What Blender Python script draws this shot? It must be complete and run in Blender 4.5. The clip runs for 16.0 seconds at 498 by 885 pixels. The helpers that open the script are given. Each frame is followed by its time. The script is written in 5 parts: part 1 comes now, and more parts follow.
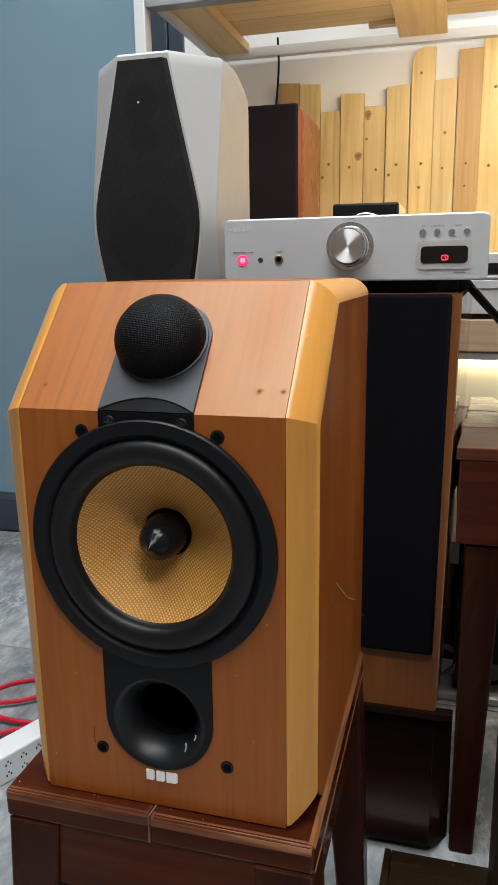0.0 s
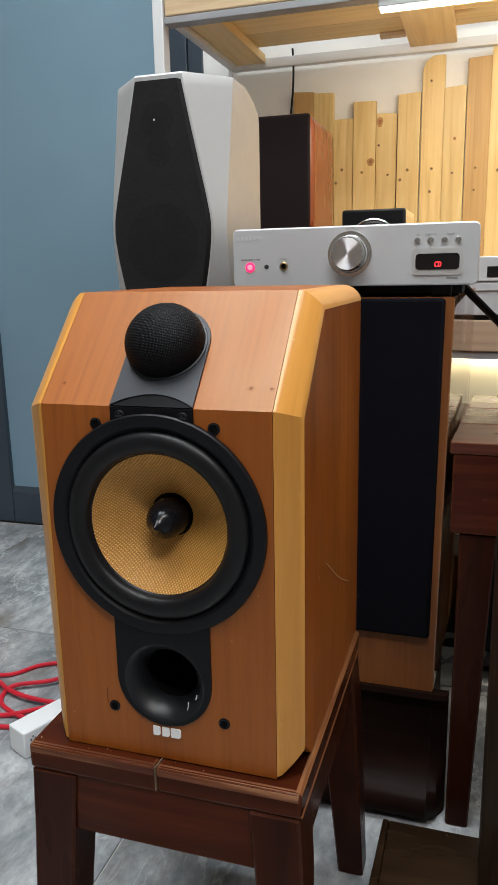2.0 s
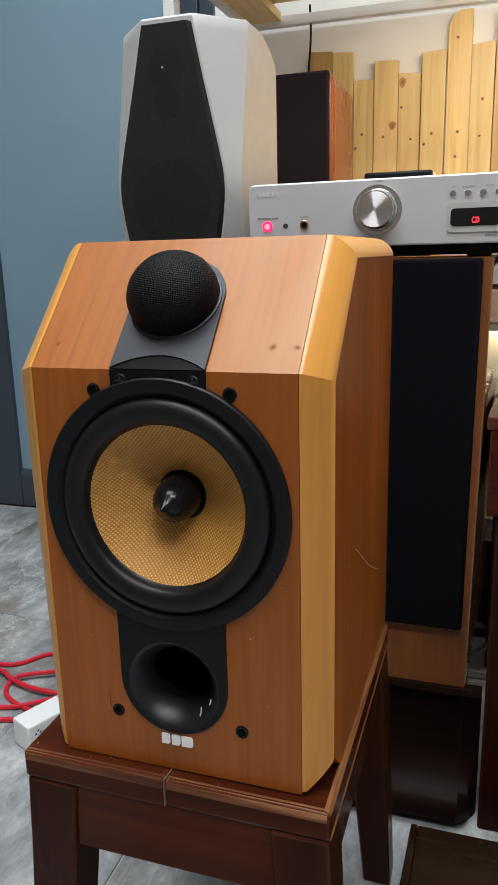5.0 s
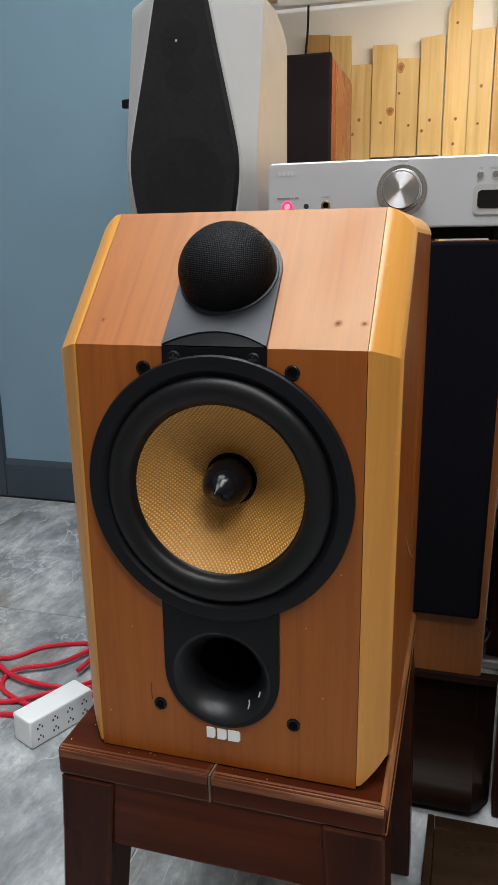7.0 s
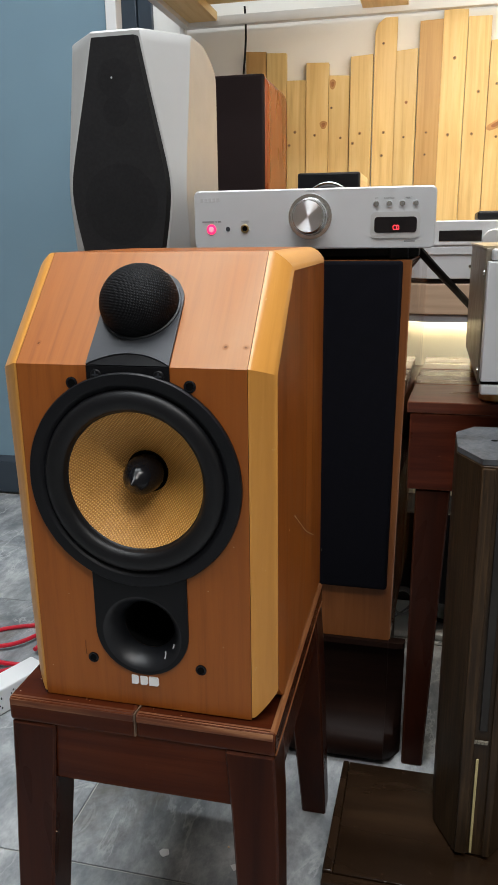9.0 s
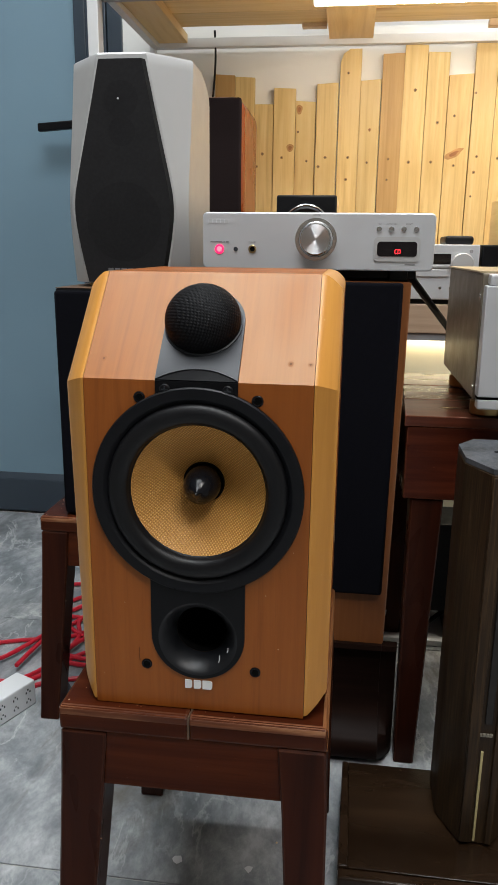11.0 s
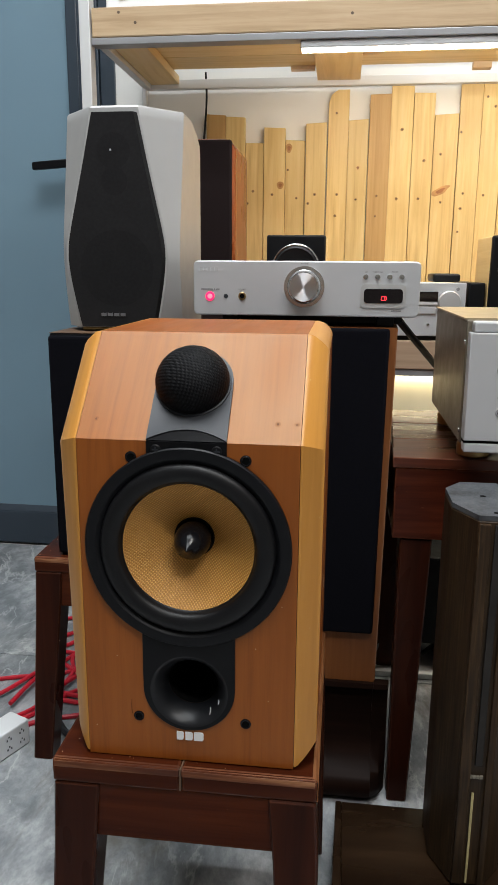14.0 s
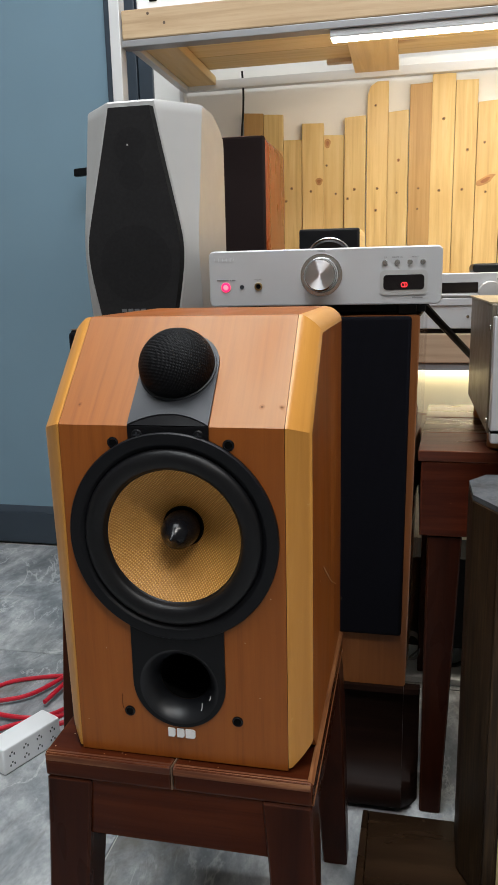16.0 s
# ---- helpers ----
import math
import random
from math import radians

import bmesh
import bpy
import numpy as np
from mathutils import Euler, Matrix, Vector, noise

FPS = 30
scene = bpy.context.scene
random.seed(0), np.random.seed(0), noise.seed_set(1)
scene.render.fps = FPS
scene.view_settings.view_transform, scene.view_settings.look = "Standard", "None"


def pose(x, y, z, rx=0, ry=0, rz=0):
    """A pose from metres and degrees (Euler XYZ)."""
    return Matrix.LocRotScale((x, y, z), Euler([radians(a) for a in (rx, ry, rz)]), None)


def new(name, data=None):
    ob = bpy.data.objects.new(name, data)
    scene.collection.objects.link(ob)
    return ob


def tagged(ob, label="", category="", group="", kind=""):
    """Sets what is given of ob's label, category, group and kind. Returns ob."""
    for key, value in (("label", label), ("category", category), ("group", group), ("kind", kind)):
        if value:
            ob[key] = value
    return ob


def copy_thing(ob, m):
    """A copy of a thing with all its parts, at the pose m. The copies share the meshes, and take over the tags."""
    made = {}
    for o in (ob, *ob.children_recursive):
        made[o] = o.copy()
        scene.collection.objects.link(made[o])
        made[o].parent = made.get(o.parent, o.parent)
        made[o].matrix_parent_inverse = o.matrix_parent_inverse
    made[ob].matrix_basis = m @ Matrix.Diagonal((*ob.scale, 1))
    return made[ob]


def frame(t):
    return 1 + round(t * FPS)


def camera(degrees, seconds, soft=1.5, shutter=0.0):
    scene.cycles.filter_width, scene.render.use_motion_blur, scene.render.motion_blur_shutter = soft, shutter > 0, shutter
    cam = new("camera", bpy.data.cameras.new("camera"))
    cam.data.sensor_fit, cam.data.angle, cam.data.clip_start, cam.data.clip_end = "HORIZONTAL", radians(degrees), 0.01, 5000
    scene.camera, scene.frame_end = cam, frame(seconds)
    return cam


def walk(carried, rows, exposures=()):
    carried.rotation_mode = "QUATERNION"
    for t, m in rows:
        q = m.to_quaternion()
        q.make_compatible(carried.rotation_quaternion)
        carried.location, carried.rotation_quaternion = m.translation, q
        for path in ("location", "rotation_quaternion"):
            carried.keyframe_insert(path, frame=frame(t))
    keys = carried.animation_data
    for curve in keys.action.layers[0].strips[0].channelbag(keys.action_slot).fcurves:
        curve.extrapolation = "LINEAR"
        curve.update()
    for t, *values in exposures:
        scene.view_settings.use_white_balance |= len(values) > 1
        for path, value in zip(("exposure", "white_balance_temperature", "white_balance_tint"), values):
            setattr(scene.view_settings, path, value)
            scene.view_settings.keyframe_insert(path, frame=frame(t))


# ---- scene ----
cam = camera(37.1, 16.0)
METRES, EYE, TILT, LEAN, TURN = 0.657, 0.73, 0.0, 0.0, 15.6
ROWS = [
    (0.0, 0.0, 0.0, 0.0, -0.18, -12.92, 0.79),
    (0.5, 0.0123, -0.0416, -0.0029, 1.79, -12.69, 1.24),
    (1.0, 0.0385, -0.0697, 0.0053, 2.41, -12.64, 1.46),
    (1.5, 0.0432, -0.0893, 0.0018, 2.15, -12.63, 1.33),
    (2.0, 0.0354, -0.0953, 0.0127, 1.73, -12.96, 1.1),
    (2.5, 0.0257, -0.0707, 0.0058, 1.39, -13.47, 1.07),
    (3.0, 0.0254, -0.042, 0.0065, 1.59, -13.24, 1.31),
    (3.5, 0.0249, -0.0255, 0.0129, 2.45, -12.96, 1.74),
    (6.0, -0.0081, 0.0309, -0.0505, 2.13, -14.89, 0.8),
    (6.5, -0.0431, 0.0372, -0.0463, 1.17, -14.8, 0.58),
    (7.0, -0.0623, 0.039, -0.0444, 0.48, -14.79, 0.72),
    (7.5, -0.0539, 0.0184, -0.0191, 0.89, -15.11, 0.96),
    (8.0, 0.0222, -0.0291, 0.003, 1.06, -15.49, 0.99),
    (8.5, 0.0321, -0.0846, 0.0084, -0.39, -15.7, 0.94),
    (11.0, -0.1638, -0.1589, 0.0206, -8.04, -14.59, -0.67),
    (11.5, -0.169, -0.1544, 0.0566, -9.01, -14.52, -0.87),
    (12.0, -0.1688, -0.1666, 0.08, -9.43, -14.15, -0.83),
    (12.5, -0.1593, -0.1744, 0.0883, -9.49, -13.71, -0.68),
    (13.0, -0.1565, -0.1791, 0.087, -9.39, -13.36, -0.56),
    (13.5, -0.1544, -0.1803, 0.0832, -9.18, -13.22, -0.53),
    (14.0, -0.1586, -0.1725, 0.0735, -8.53, -13.09, -0.41),
    (14.5, -0.1569, -0.1607, 0.0585, -7.35, -13.02, -0.13),
    (15.0, -0.1403, -0.1559, 0.0456, -5.78, -12.78, 0.35),
    (15.5, -0.1045, -0.1558, 0.0428, -4.41, -12.43, 0.93),
    (16.0, -0.0546, -0.1537, 0.0355, -3.54, -12.38, 1.25),
]
walk(cam, [(t, pose(0, 0, EYE, TILT, LEAN, TURN) @ pose(METRES * x, METRES * y, METRES * z, 90 + pitch, roll, yaw)) for t, x, y, z, yaw, pitch, roll in ROWS], [(0.0, 0.0), (8.5, 0.0), (11.0, -0.15), (16.0, -0.15)])


# ---- light ----
world = bpy.data.worlds.new("world")
world.use_nodes = True
world.node_tree.nodes["Background"].inputs[0].default_value = (0.5, 0.55, 0.6, 1)
world.node_tree.nodes["Background"].inputs[1].default_value = 0.05
scene.world = world


def area_lamp(name, m, sx, sy, power, color):
    data = bpy.data.lights.new(name, "AREA")
    data.shape, data.size, data.size_y, data.energy, data.color = "RECTANGLE", sx, sy, power, color
    ob = new(name, data)
    ob.matrix_world = m
    return ob


COOL = (0.92, 0.97, 1.0)
WARM = (1.0, 0.91, 0.76)
area_lamp("ceiling_panel_light", pose(-0.35, 0.1, 2.63, 0, 0, 0), 1.2, 1.2, 43, COOL)
area_lamp("ceiling_lamp_light", pose(0.7, -0.75, 2.63, 0, 0, 0), 1.2, 0.12, 33, (1.0, 0.97, 0.94))
area_lamp("rear_lamp_light", pose(-0.12, 0.78, 2.63, 0, 0, 0), 1.2, 0.06, 17, COOL)
area_lamp("shelf_lamp_light", pose(0.37, 1.406, 1.179, 31, 0, 0), 1.04, 0.016, 4.9, WARM)
area_lamp("rack_strip_light", pose(0.45, 1.378, 0.5715, 0, 0, 0), 0.9, 0.008, 0.42, (1.0, 0.90, 0.68))


# ---- materials ----
def material(name):
    m = bpy.data.materials.new(name)
    m.use_nodes = True
    nt = m.node_tree
    return m, nt, nt.nodes["Principled BSDF"]


def node(nt, kind, **values):
    n = nt.nodes.new(kind)
    for key, value in values.items():
        n.inputs[key.replace("_", " ")].default_value = value
    return n


def ramp(nt, fac, stops):
    r = nt.nodes.new("ShaderNodeValToRGB")
    while len(r.color_ramp.elements) < len(stops):
        r.color_ramp.elements.new(0.5)
    for e, (p, c) in zip(r.color_ramp.elements, stops):
        e.position, e.color = p, (*c, 1)
    nt.links.new(fac, r.inputs[0])
    return r.outputs[0]


def mixed(nt, fac, a, b, blend="MIX"):
    n = nt.nodes.new("ShaderNodeMix")
    n.data_type, n.blend_type = "RGBA", blend
    if isinstance(fac, (int, float)):
        n.inputs[0].default_value = fac
    else:
        nt.links.new(fac, n.inputs[0])
    for sock, v in ((n.inputs[6], a), (n.inputs[7], b)):
        if isinstance(v, tuple):
            sock.default_value = (*v, 1)
        else:
            nt.links.new(v, sock)
    return n.outputs[2]


def coords(nt, scale, rot=(0, 0, 0), spread=0.0):
    tc = nt.nodes.new("ShaderNodeTexCoord")
    mp = nt.nodes.new("ShaderNodeMapping")
    mp.inputs["Scale"].default_value = scale
    mp.inputs["Rotation"].default_value = rot
    nt.links.new(tc.outputs["Object"], mp.inputs["Vector"])
    if spread:
        oi = nt.nodes.new("ShaderNodeObjectInfo")
        mu = nt.nodes.new("ShaderNodeMath")
        mu.operation = "MULTIPLY"
        mu.inputs[1].default_value = spread
        nt.links.new(oi.outputs["Random"], mu.inputs[0])
        nt.links.new(mu.outputs[0], mp.inputs["Location"])
    return mp.outputs[0]


def noise_tex(nt, vec, scale=1.0, detail=4.0, rough=0.55, dist=0.0):
    n = node(nt, "ShaderNodeTexNoise", Scale=scale, Detail=detail, Roughness=rough, Distortion=dist)
    nt.links.new(vec, n.inputs["Vector"])
    return n.outputs["Fac"]


def bump(nt, bsdf, height, strength=0.2, distance=0.001):
    b = node(nt, "ShaderNodeBump", Strength=strength, Distance=distance)
    nt.links.new(height, b.inputs["Height"])
    nt.links.new(b.outputs[0], bsdf.inputs["Normal"])


def plain(name, base, rough=0.5, metal=0.0, vary=0.12, scale=40.0, bumps=0.1, coat=0.0, spread=0.0, spec=0.5):
    """Paint, plastic or metal with faint mottling and fine relief."""
    m, nt, b = material(name)
    vec = coords(nt, (1, 1, 1), spread=spread)
    big = noise_tex(nt, vec, scale * 0.15, 3)
    fine = noise_tex(nt, vec, scale * 6, 2)
    dark = tuple(c * (1 - vary) for c in base)
    light = tuple(min(1, c * (1 + vary)) for c in base)
    nt.links.new(ramp(nt, big, [(0.3, dark), (0.7, light)]), b.inputs["Base Color"])
    rr = ramp(nt, noise_tex(nt, vec, scale, 3), [(0.3, (rough * 0.85,) * 3), (0.7, (min(1, rough * 1.15),) * 3)])
    nt.links.new(rr, b.inputs["Roughness"])
    b.inputs["Metallic"].default_value = metal
    b.inputs["Specular IOR Level"].default_value = spec
    b.inputs["Coat Weight"].default_value = coat
    if bumps:
        bump(nt, b, fine, bumps, 0.0004)
    return m


def wood(name, dark, mid, light, grain="z", fine=90.0, rough=0.4, coat=0.0, knots=0.0, knot=(0.12, 0.05, 0.02), vary=0.0, wear=None, spread=7.0, relief=0.12, drifts=0.5, spec=0.5, edge=None, gloss=0.15):
    """Timber with grain along one axis, slow colour drift, optional knots and scuffs."""
    m, nt, b = material(name)
    along = 0.045
    s = {"x": (along, 1, 1), "y": (1, along, 1), "z": (1, 1, along), "yz": (1, along, along)}[grain]
    vec = coords(nt, tuple(v * fine for v in s), spread=spread)
    slow = coords(nt, tuple((0.25 if v < 1 else 1.0) for v in s), spread=spread)
    streak = noise_tex(nt, vec, 1.0, 7, 0.62, 0.6)
    drift = noise_tex(nt, slow, 14.0, 3, 0.5, 0.8)
    col = ramp(nt, streak, [(0.28, dark), (0.5, mid), (0.74, light)])
    col = mixed(nt, ramp(nt, drift, [(0.35, (drifts,) * 3), (0.65, (0, 0, 0))]), col, dark)
    pores = noise_tex(nt, coords(nt, tuple(v * fine * 7 for v in s), spread=spread), 1.0, 2)
    col = mixed(nt, ramp(nt, pores, [(0.62, (0, 0, 0)), (0.75, (0.35,) * 3)]), col, dark)
    if knots:
        vo = nt.nodes.new("ShaderNodeTexVoronoi")
        vo.inputs["Scale"].default_value = knots
        kv = coords(nt, {"x": (0.45, 1, 1), "y": (1, 0.45, 1), "z": (1, 1, 0.45), "yz": (1, 0.45, 0.45)}[grain], spread=spread)
        wob = noise_tex(nt, kv, knots * 5, 2)
        ad = nt.nodes.new("ShaderNodeVectorMath")
        ad.operation = "MULTIPLY_ADD"
        nt.links.new(wob, ad.inputs[0])
        ad.inputs[1].default_value = (0.2 / knots,) * 3
        nt.links.new(kv, ad.inputs[2])
        nt.links.new(ad.outputs[0], vo.inputs["Vector"])
        col = mixed(nt, ramp(nt, vo.outputs["Distance"], [(0.05, (0.85,) * 3), (0.12, (0.45,) * 3), (0.17, (0, 0, 0))]), col, knot)
    if wear:
        wv = coords(nt, (1, 1, 1), spread=spread)
        spots = noise_tex(nt, wv, 130, 4, 0.7)
        col = mixed(nt, ramp(nt, spots, [(0.68, (0, 0, 0)), (0.76, (0.7,) * 3)]), col, wear)
    if vary:
        oi = nt.nodes.new("ShaderNodeObjectInfo")
        hs = nt.nodes.new("ShaderNodeHueSaturation")
        mr = node(nt, "ShaderNodeMapRange")
        mr.inputs["To Min"].default_value, mr.inputs["To Max"].default_value = 1 - vary, 1 + vary
        nt.links.new(oi.outputs["Random"], mr.inputs["Value"])
        nt.links.new(mr.outputs[0], hs.inputs["Value"])
        nt.links.new(col, hs.inputs["Color"])
        col = hs.outputs[0]
    if edge:
        bv = node(nt, "ShaderNodeBevel", Radius=0.003)
        bv.samples = 4
        ge = nt.nodes.new("ShaderNodeNewGeometry")
        dt = nt.nodes.new("ShaderNodeVectorMath")
        dt.operation = "DOT_PRODUCT"
        nt.links.new(bv.outputs[0], dt.inputs[0])
        nt.links.new(ge.outputs["True Normal"], dt.inputs[1])
        rub = noise_tex(nt, coords(nt, (1, 1, 1), spread=spread), 55, 5, 0.7)
        mk = nt.nodes.new("ShaderNodeMath")
        mk.operation = "MULTIPLY"
        nt.links.new(ramp(nt, dt.outputs["Value"], [(0.88, (1, 1, 1)), (0.985, (0, 0, 0))]), mk.inputs[0])
        nt.links.new(ramp(nt, rub, [(0.34, (0, 0, 0)), (0.55, (0.95,) * 3)]), mk.inputs[1])
        col = mixed(nt, mk.outputs[0], col, edge)
    nt.links.new(col, b.inputs["Base Color"])
    nt.links.new(ramp(nt, drift, [(0.3, (rough * 0.8,) * 3), (0.7, (min(1, rough * 1.2),) * 3)]), b.inputs["Roughness"])
    b.inputs["Coat Weight"].default_value = coat
    b.inputs["Coat Roughness"].default_value = gloss
    b.inputs["Specular IOR Level"].default_value = spec
    bump(nt, b, streak, relief, 0.0006)
    return m


def weave(name, a, c, period, rough, strength=0.6, spin=0.78, spec=0.5):
    """A woven cloth or wire mesh of crossing threads."""
    m, nt, b = material(name)
    vec = coords(nt, (1, 1, 1), (0, spin, 0))
    w = []
    for axis in ("X", "Z"):
        t = node(nt, "ShaderNodeTexWave", Scale=0.314 / period, Distortion=0.0)
        t.bands_direction = axis
        nt.links.new(vec, t.inputs["Vector"])
        w.append(t.outputs["Fac"])
    mu = nt.nodes.new("ShaderNodeMath")
    mu.operation = "MULTIPLY"
    nt.links.new(w[0], mu.inputs[0])
    nt.links.new(w[1], mu.inputs[1])
    big = noise_tex(nt, vec, 30, 3)
    col = ramp(nt, mu.outputs[0], [(0.05, a), (0.6, c)])
    col = mixed(nt, ramp(nt, big, [(0.35, (0.35,) * 3), (0.65, (0, 0, 0))]), col, a)
    nt.links.new(col, b.inputs["Base Color"])
    b.inputs["Roughness"].default_value = rough
    b.inputs["Specular IOR Level"].default_value = spec
    bump(nt, b, mu.outputs[0], strength, period * 0.35)
    return m


def glow(name, color, strength):
    m, nt, b = material(name)
    b.inputs["Base Color"].default_value = (*color, 1)
    b.inputs["Emission Color"].default_value = (*color, 1)
    b.inputs["Emission Strength"].default_value = strength
    return m


def marble(name):
    """Polished grey stone-look tile: drifting clouds, fine mottling, thin pale veins, brown stains."""
    m, nt, b = material(name)
    vec = coords(nt, (1.0, 0.62, 1), (0, 0, 0.7), spread=19.0)
    cloud = noise_tex(nt, vec, 7.0, 12, 0.70, 0.3)
    col = ramp(nt, cloud, [(0.35, (0.16, 0.172, 0.183)), (0.45, (0.26, 0.276, 0.289)), (0.54, (0.39, 0.405, 0.417)), (0.66, (0.60, 0.612, 0.62))])
    mottle = noise_tex(nt, vec, 38.0, 6, 0.7)
    col = mixed(nt, ramp(nt, mottle, [(0.38, (0.42,) * 3), (0.58, (0, 0, 0))]), col, (0.14, 0.15, 0.16))
    for scale, width, weight, patch in ((3.4, 0.009, 0.5, 4.0), (7.5, 0.010, 0.4, 6.0), (2.1, 0.005, 0.45, 3.0)):
        vein = noise_tex(nt, vec, scale, 9, 0.62, 0.5)
        mu = nt.nodes.new("ShaderNodeMath")
        mu.operation = "MULTIPLY"
        nt.links.new(ramp(nt, vein, [(0.5 - width, (0, 0, 0)), (0.499, (weight,) * 3), (0.501, (weight,) * 3), (0.5 + 1.6 * width, (0, 0, 0))]), mu.inputs[0])
        nt.links.new(ramp(nt, noise_tex(nt, vec, patch, 3), [(0.44, (0, 0, 0)), (0.56, (1, 1, 1))]), mu.inputs[1])
        col = mixed(nt, mu.outputs[0], col, (0.70, 0.71, 0.71))
    brown = noise_tex(nt, vec, 2.8, 9, 0.68, 0.6)
    col = mixed(nt, ramp(nt, brown, [(0.56, (0, 0, 0)), (0.64, (0.65,) * 3)]), col, (0.15, 0.128, 0.10))
    nt.links.new(col, b.inputs["Base Color"])
    rr = ramp(nt, noise_tex(nt, vec, 25, 3), [(0.3, (0.10,) * 3), (0.7, (0.2,) * 3)])
    nt.links.new(rr, b.inputs["Roughness"])
    bump(nt, b, cloud, 0.05, 0.001)
    return m


CHERRY_TONES = ((0.215, 0.0520, 0.0064), (0.294, 0.0760, 0.0094), (0.337, 0.0930, 0.0130))
CHERRY = wood("cherry_veneer", *CHERRY_TONES, "yz", 130, 0.44, 0.06, spread=0, drifts=0.42, spec=0.58, relief=0.05, gloss=0.1)
CHERRY.node_tree.nodes["Principled BSDF"].inputs["Specular Tint"].default_value = (1.0, 0.89, 0.60, 1)
# same cherry with upright grain; tones raised to imitate stronger side light
CHERRY_LIT_SIDE = wood("cherry_veneer_lit_side", (0.22, 0.053, 0.0060), (0.345, 0.091, 0.0094), (0.39, 0.112, 0.0135), "z", 70, 0.4, 0.05, spread=0, drifts=0.45, spec=0.2, relief=0.05)
MAPLE = wood("honey_maple", (0.49, 0.206, 0.032), (0.56, 0.25, 0.044), (0.62, 0.295, 0.062), "yz", 120, 0.46, 0.4, spread=0, wear=(0.62, 0.4, 0.16), drifts=0.25, spec=0.3, gloss=0.28)
CLEAR_PINE = wood("clear_pine", (0.55, 0.36, 0.135), (0.72, 0.52, 0.22), (0.79, 0.61, 0.30), "z", 80, 0.5, vary=0.10, drifts=0.45, relief=0.2, knots=3.0, knot=(0.36, 0.17, 0.05))
BROWN_PINE = wood("brown_pine", (0.40, 0.23, 0.08), (0.50, 0.31, 0.12), (0.57, 0.37, 0.16), "z", 60, 0.5, drifts=0.25)
# yellow pine, brightened in place of lamp light on the deck underside
DECK = wood("lamp_lit_pine_deck", (0.60, 0.43, 0.19), (0.74, 0.56, 0.27), (0.80, 0.63, 0.34), "x", 70, 0.5, knots=4.0, knot=(0.40, 0.2, 0.06), vary=0.08, drifts=0.3)
PINE_X = wood("pale_pine", (0.41, 0.275, 0.15), (0.53, 0.375, 0.225), (0.60, 0.445, 0.28), "x", 90, 0.5, knots=3.0, knot=(0.34, 0.16, 0.05), vary=0.06, drifts=0.25)
PINE_Y = wood("pale_pine_cross", (0.60, 0.41, 0.18), (0.72, 0.52, 0.24), (0.78, 0.60, 0.31), "y", 60, 0.5, vary=0.06, drifts=0.25)
STOOL = wood("red_brown_lacquer", (0.028, 0.0062, 0.0028), (0.074, 0.0155, 0.0048), (0.122, 0.0290, 0.0086), "x", 34, 0.22, 0.0, wear=(0.2, 0.10, 0.06), spec=0.1, edge=(0.15, 0.05, 0.022), drifts=0.6)
WORN = wood("worn_lacquer_edge", (0.050, 0.0120, 0.0048), (0.16, 0.050, 0.018), (0.44, 0.22, 0.105), "x", 160, 0.42, spec=0.3, drifts=0.75)
RUBBED = wood("rubbed_bare_edge", (0.05, 0.014, 0.006), (0.26, 0.095, 0.03), (0.44, 0.20, 0.075), "y", 260, 0.4, spec=0.3)
# legs: upright grain, tones about half those of the seat
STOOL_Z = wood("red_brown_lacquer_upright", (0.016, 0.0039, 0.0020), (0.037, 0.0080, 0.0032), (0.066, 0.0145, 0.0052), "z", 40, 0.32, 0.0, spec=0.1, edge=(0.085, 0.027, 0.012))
TABLE = wood("mahogany_lacquer", (0.022, 0.0046, 0.0026), (0.058, 0.0112, 0.0046), (0.112, 0.0245, 0.0098), "x", 60, 0.3, 0.0, spec=0.14, edge=(0.22, 0.075, 0.035), wear=(0.2, 0.09, 0.05))
TABLE_TOP = wood("polished_mahogany_top", (0.026, 0.0056, 0.0030), (0.072, 0.0150, 0.0062), (0.14, 0.036, 0.016), "x", 60, 0.3, 0.16, spec=0.34, gloss=0.2, edge=(0.22, 0.075, 0.035), wear=(0.24, 0.12, 0.07))
DARKBOX = wood("dark_varnish", (0.007, 0.0030, 0.0021), (0.012, 0.0052, 0.0035), (0.020, 0.0088, 0.0058), "x", 50, 0.5, 0.0, spec=0.05)
WALNUT_FRONT = wood("walnut_veneer_front", (0.16, 0.050, 0.012), (0.215, 0.072, 0.018), (0.26, 0.095, 0.028), "z", 90, 0.45, 0.0, spec=0.3)
WALNUT = wood("walnut_veneer", (0.19, 0.068, 0.020), (0.27, 0.102, 0.032), (0.34, 0.14, 0.05), "z", 90, 0.3, 0.9, gloss=0.04, relief=0.03)
MAHOGANY = wood("mahogany_veneer", (0.17, 0.031, 0.008), (0.225, 0.046, 0.0108), (0.26, 0.058, 0.013), "z", 45, 0.3, 0.25, drifts=0.35, relief=0.04)
COLUMN = wood("smoked_oak_vinyl", (0.010, 0.0055, 0.0024), (0.040, 0.0215, 0.0085), (0.085, 0.049, 0.021), "z", 260, 0.5, spec=0.25, drifts=0.4, relief=0.3)
BOARD = wood("brown_varnished_board", (0.011, 0.0055, 0.0026), (0.024, 0.0120, 0.0054), (0.044, 0.0232, 0.0106), "x", 18, 0.27, 0.0, spec=0.4, drifts=0.8, wear=(0.09, 0.055, 0.03))
RACKWOOD = wood("grey_brown_plank", (0.30, 0.20, 0.13), (0.40, 0.28, 0.19), (0.48, 0.35, 0.24), "x", 60, 0.5, drifts=0.3)
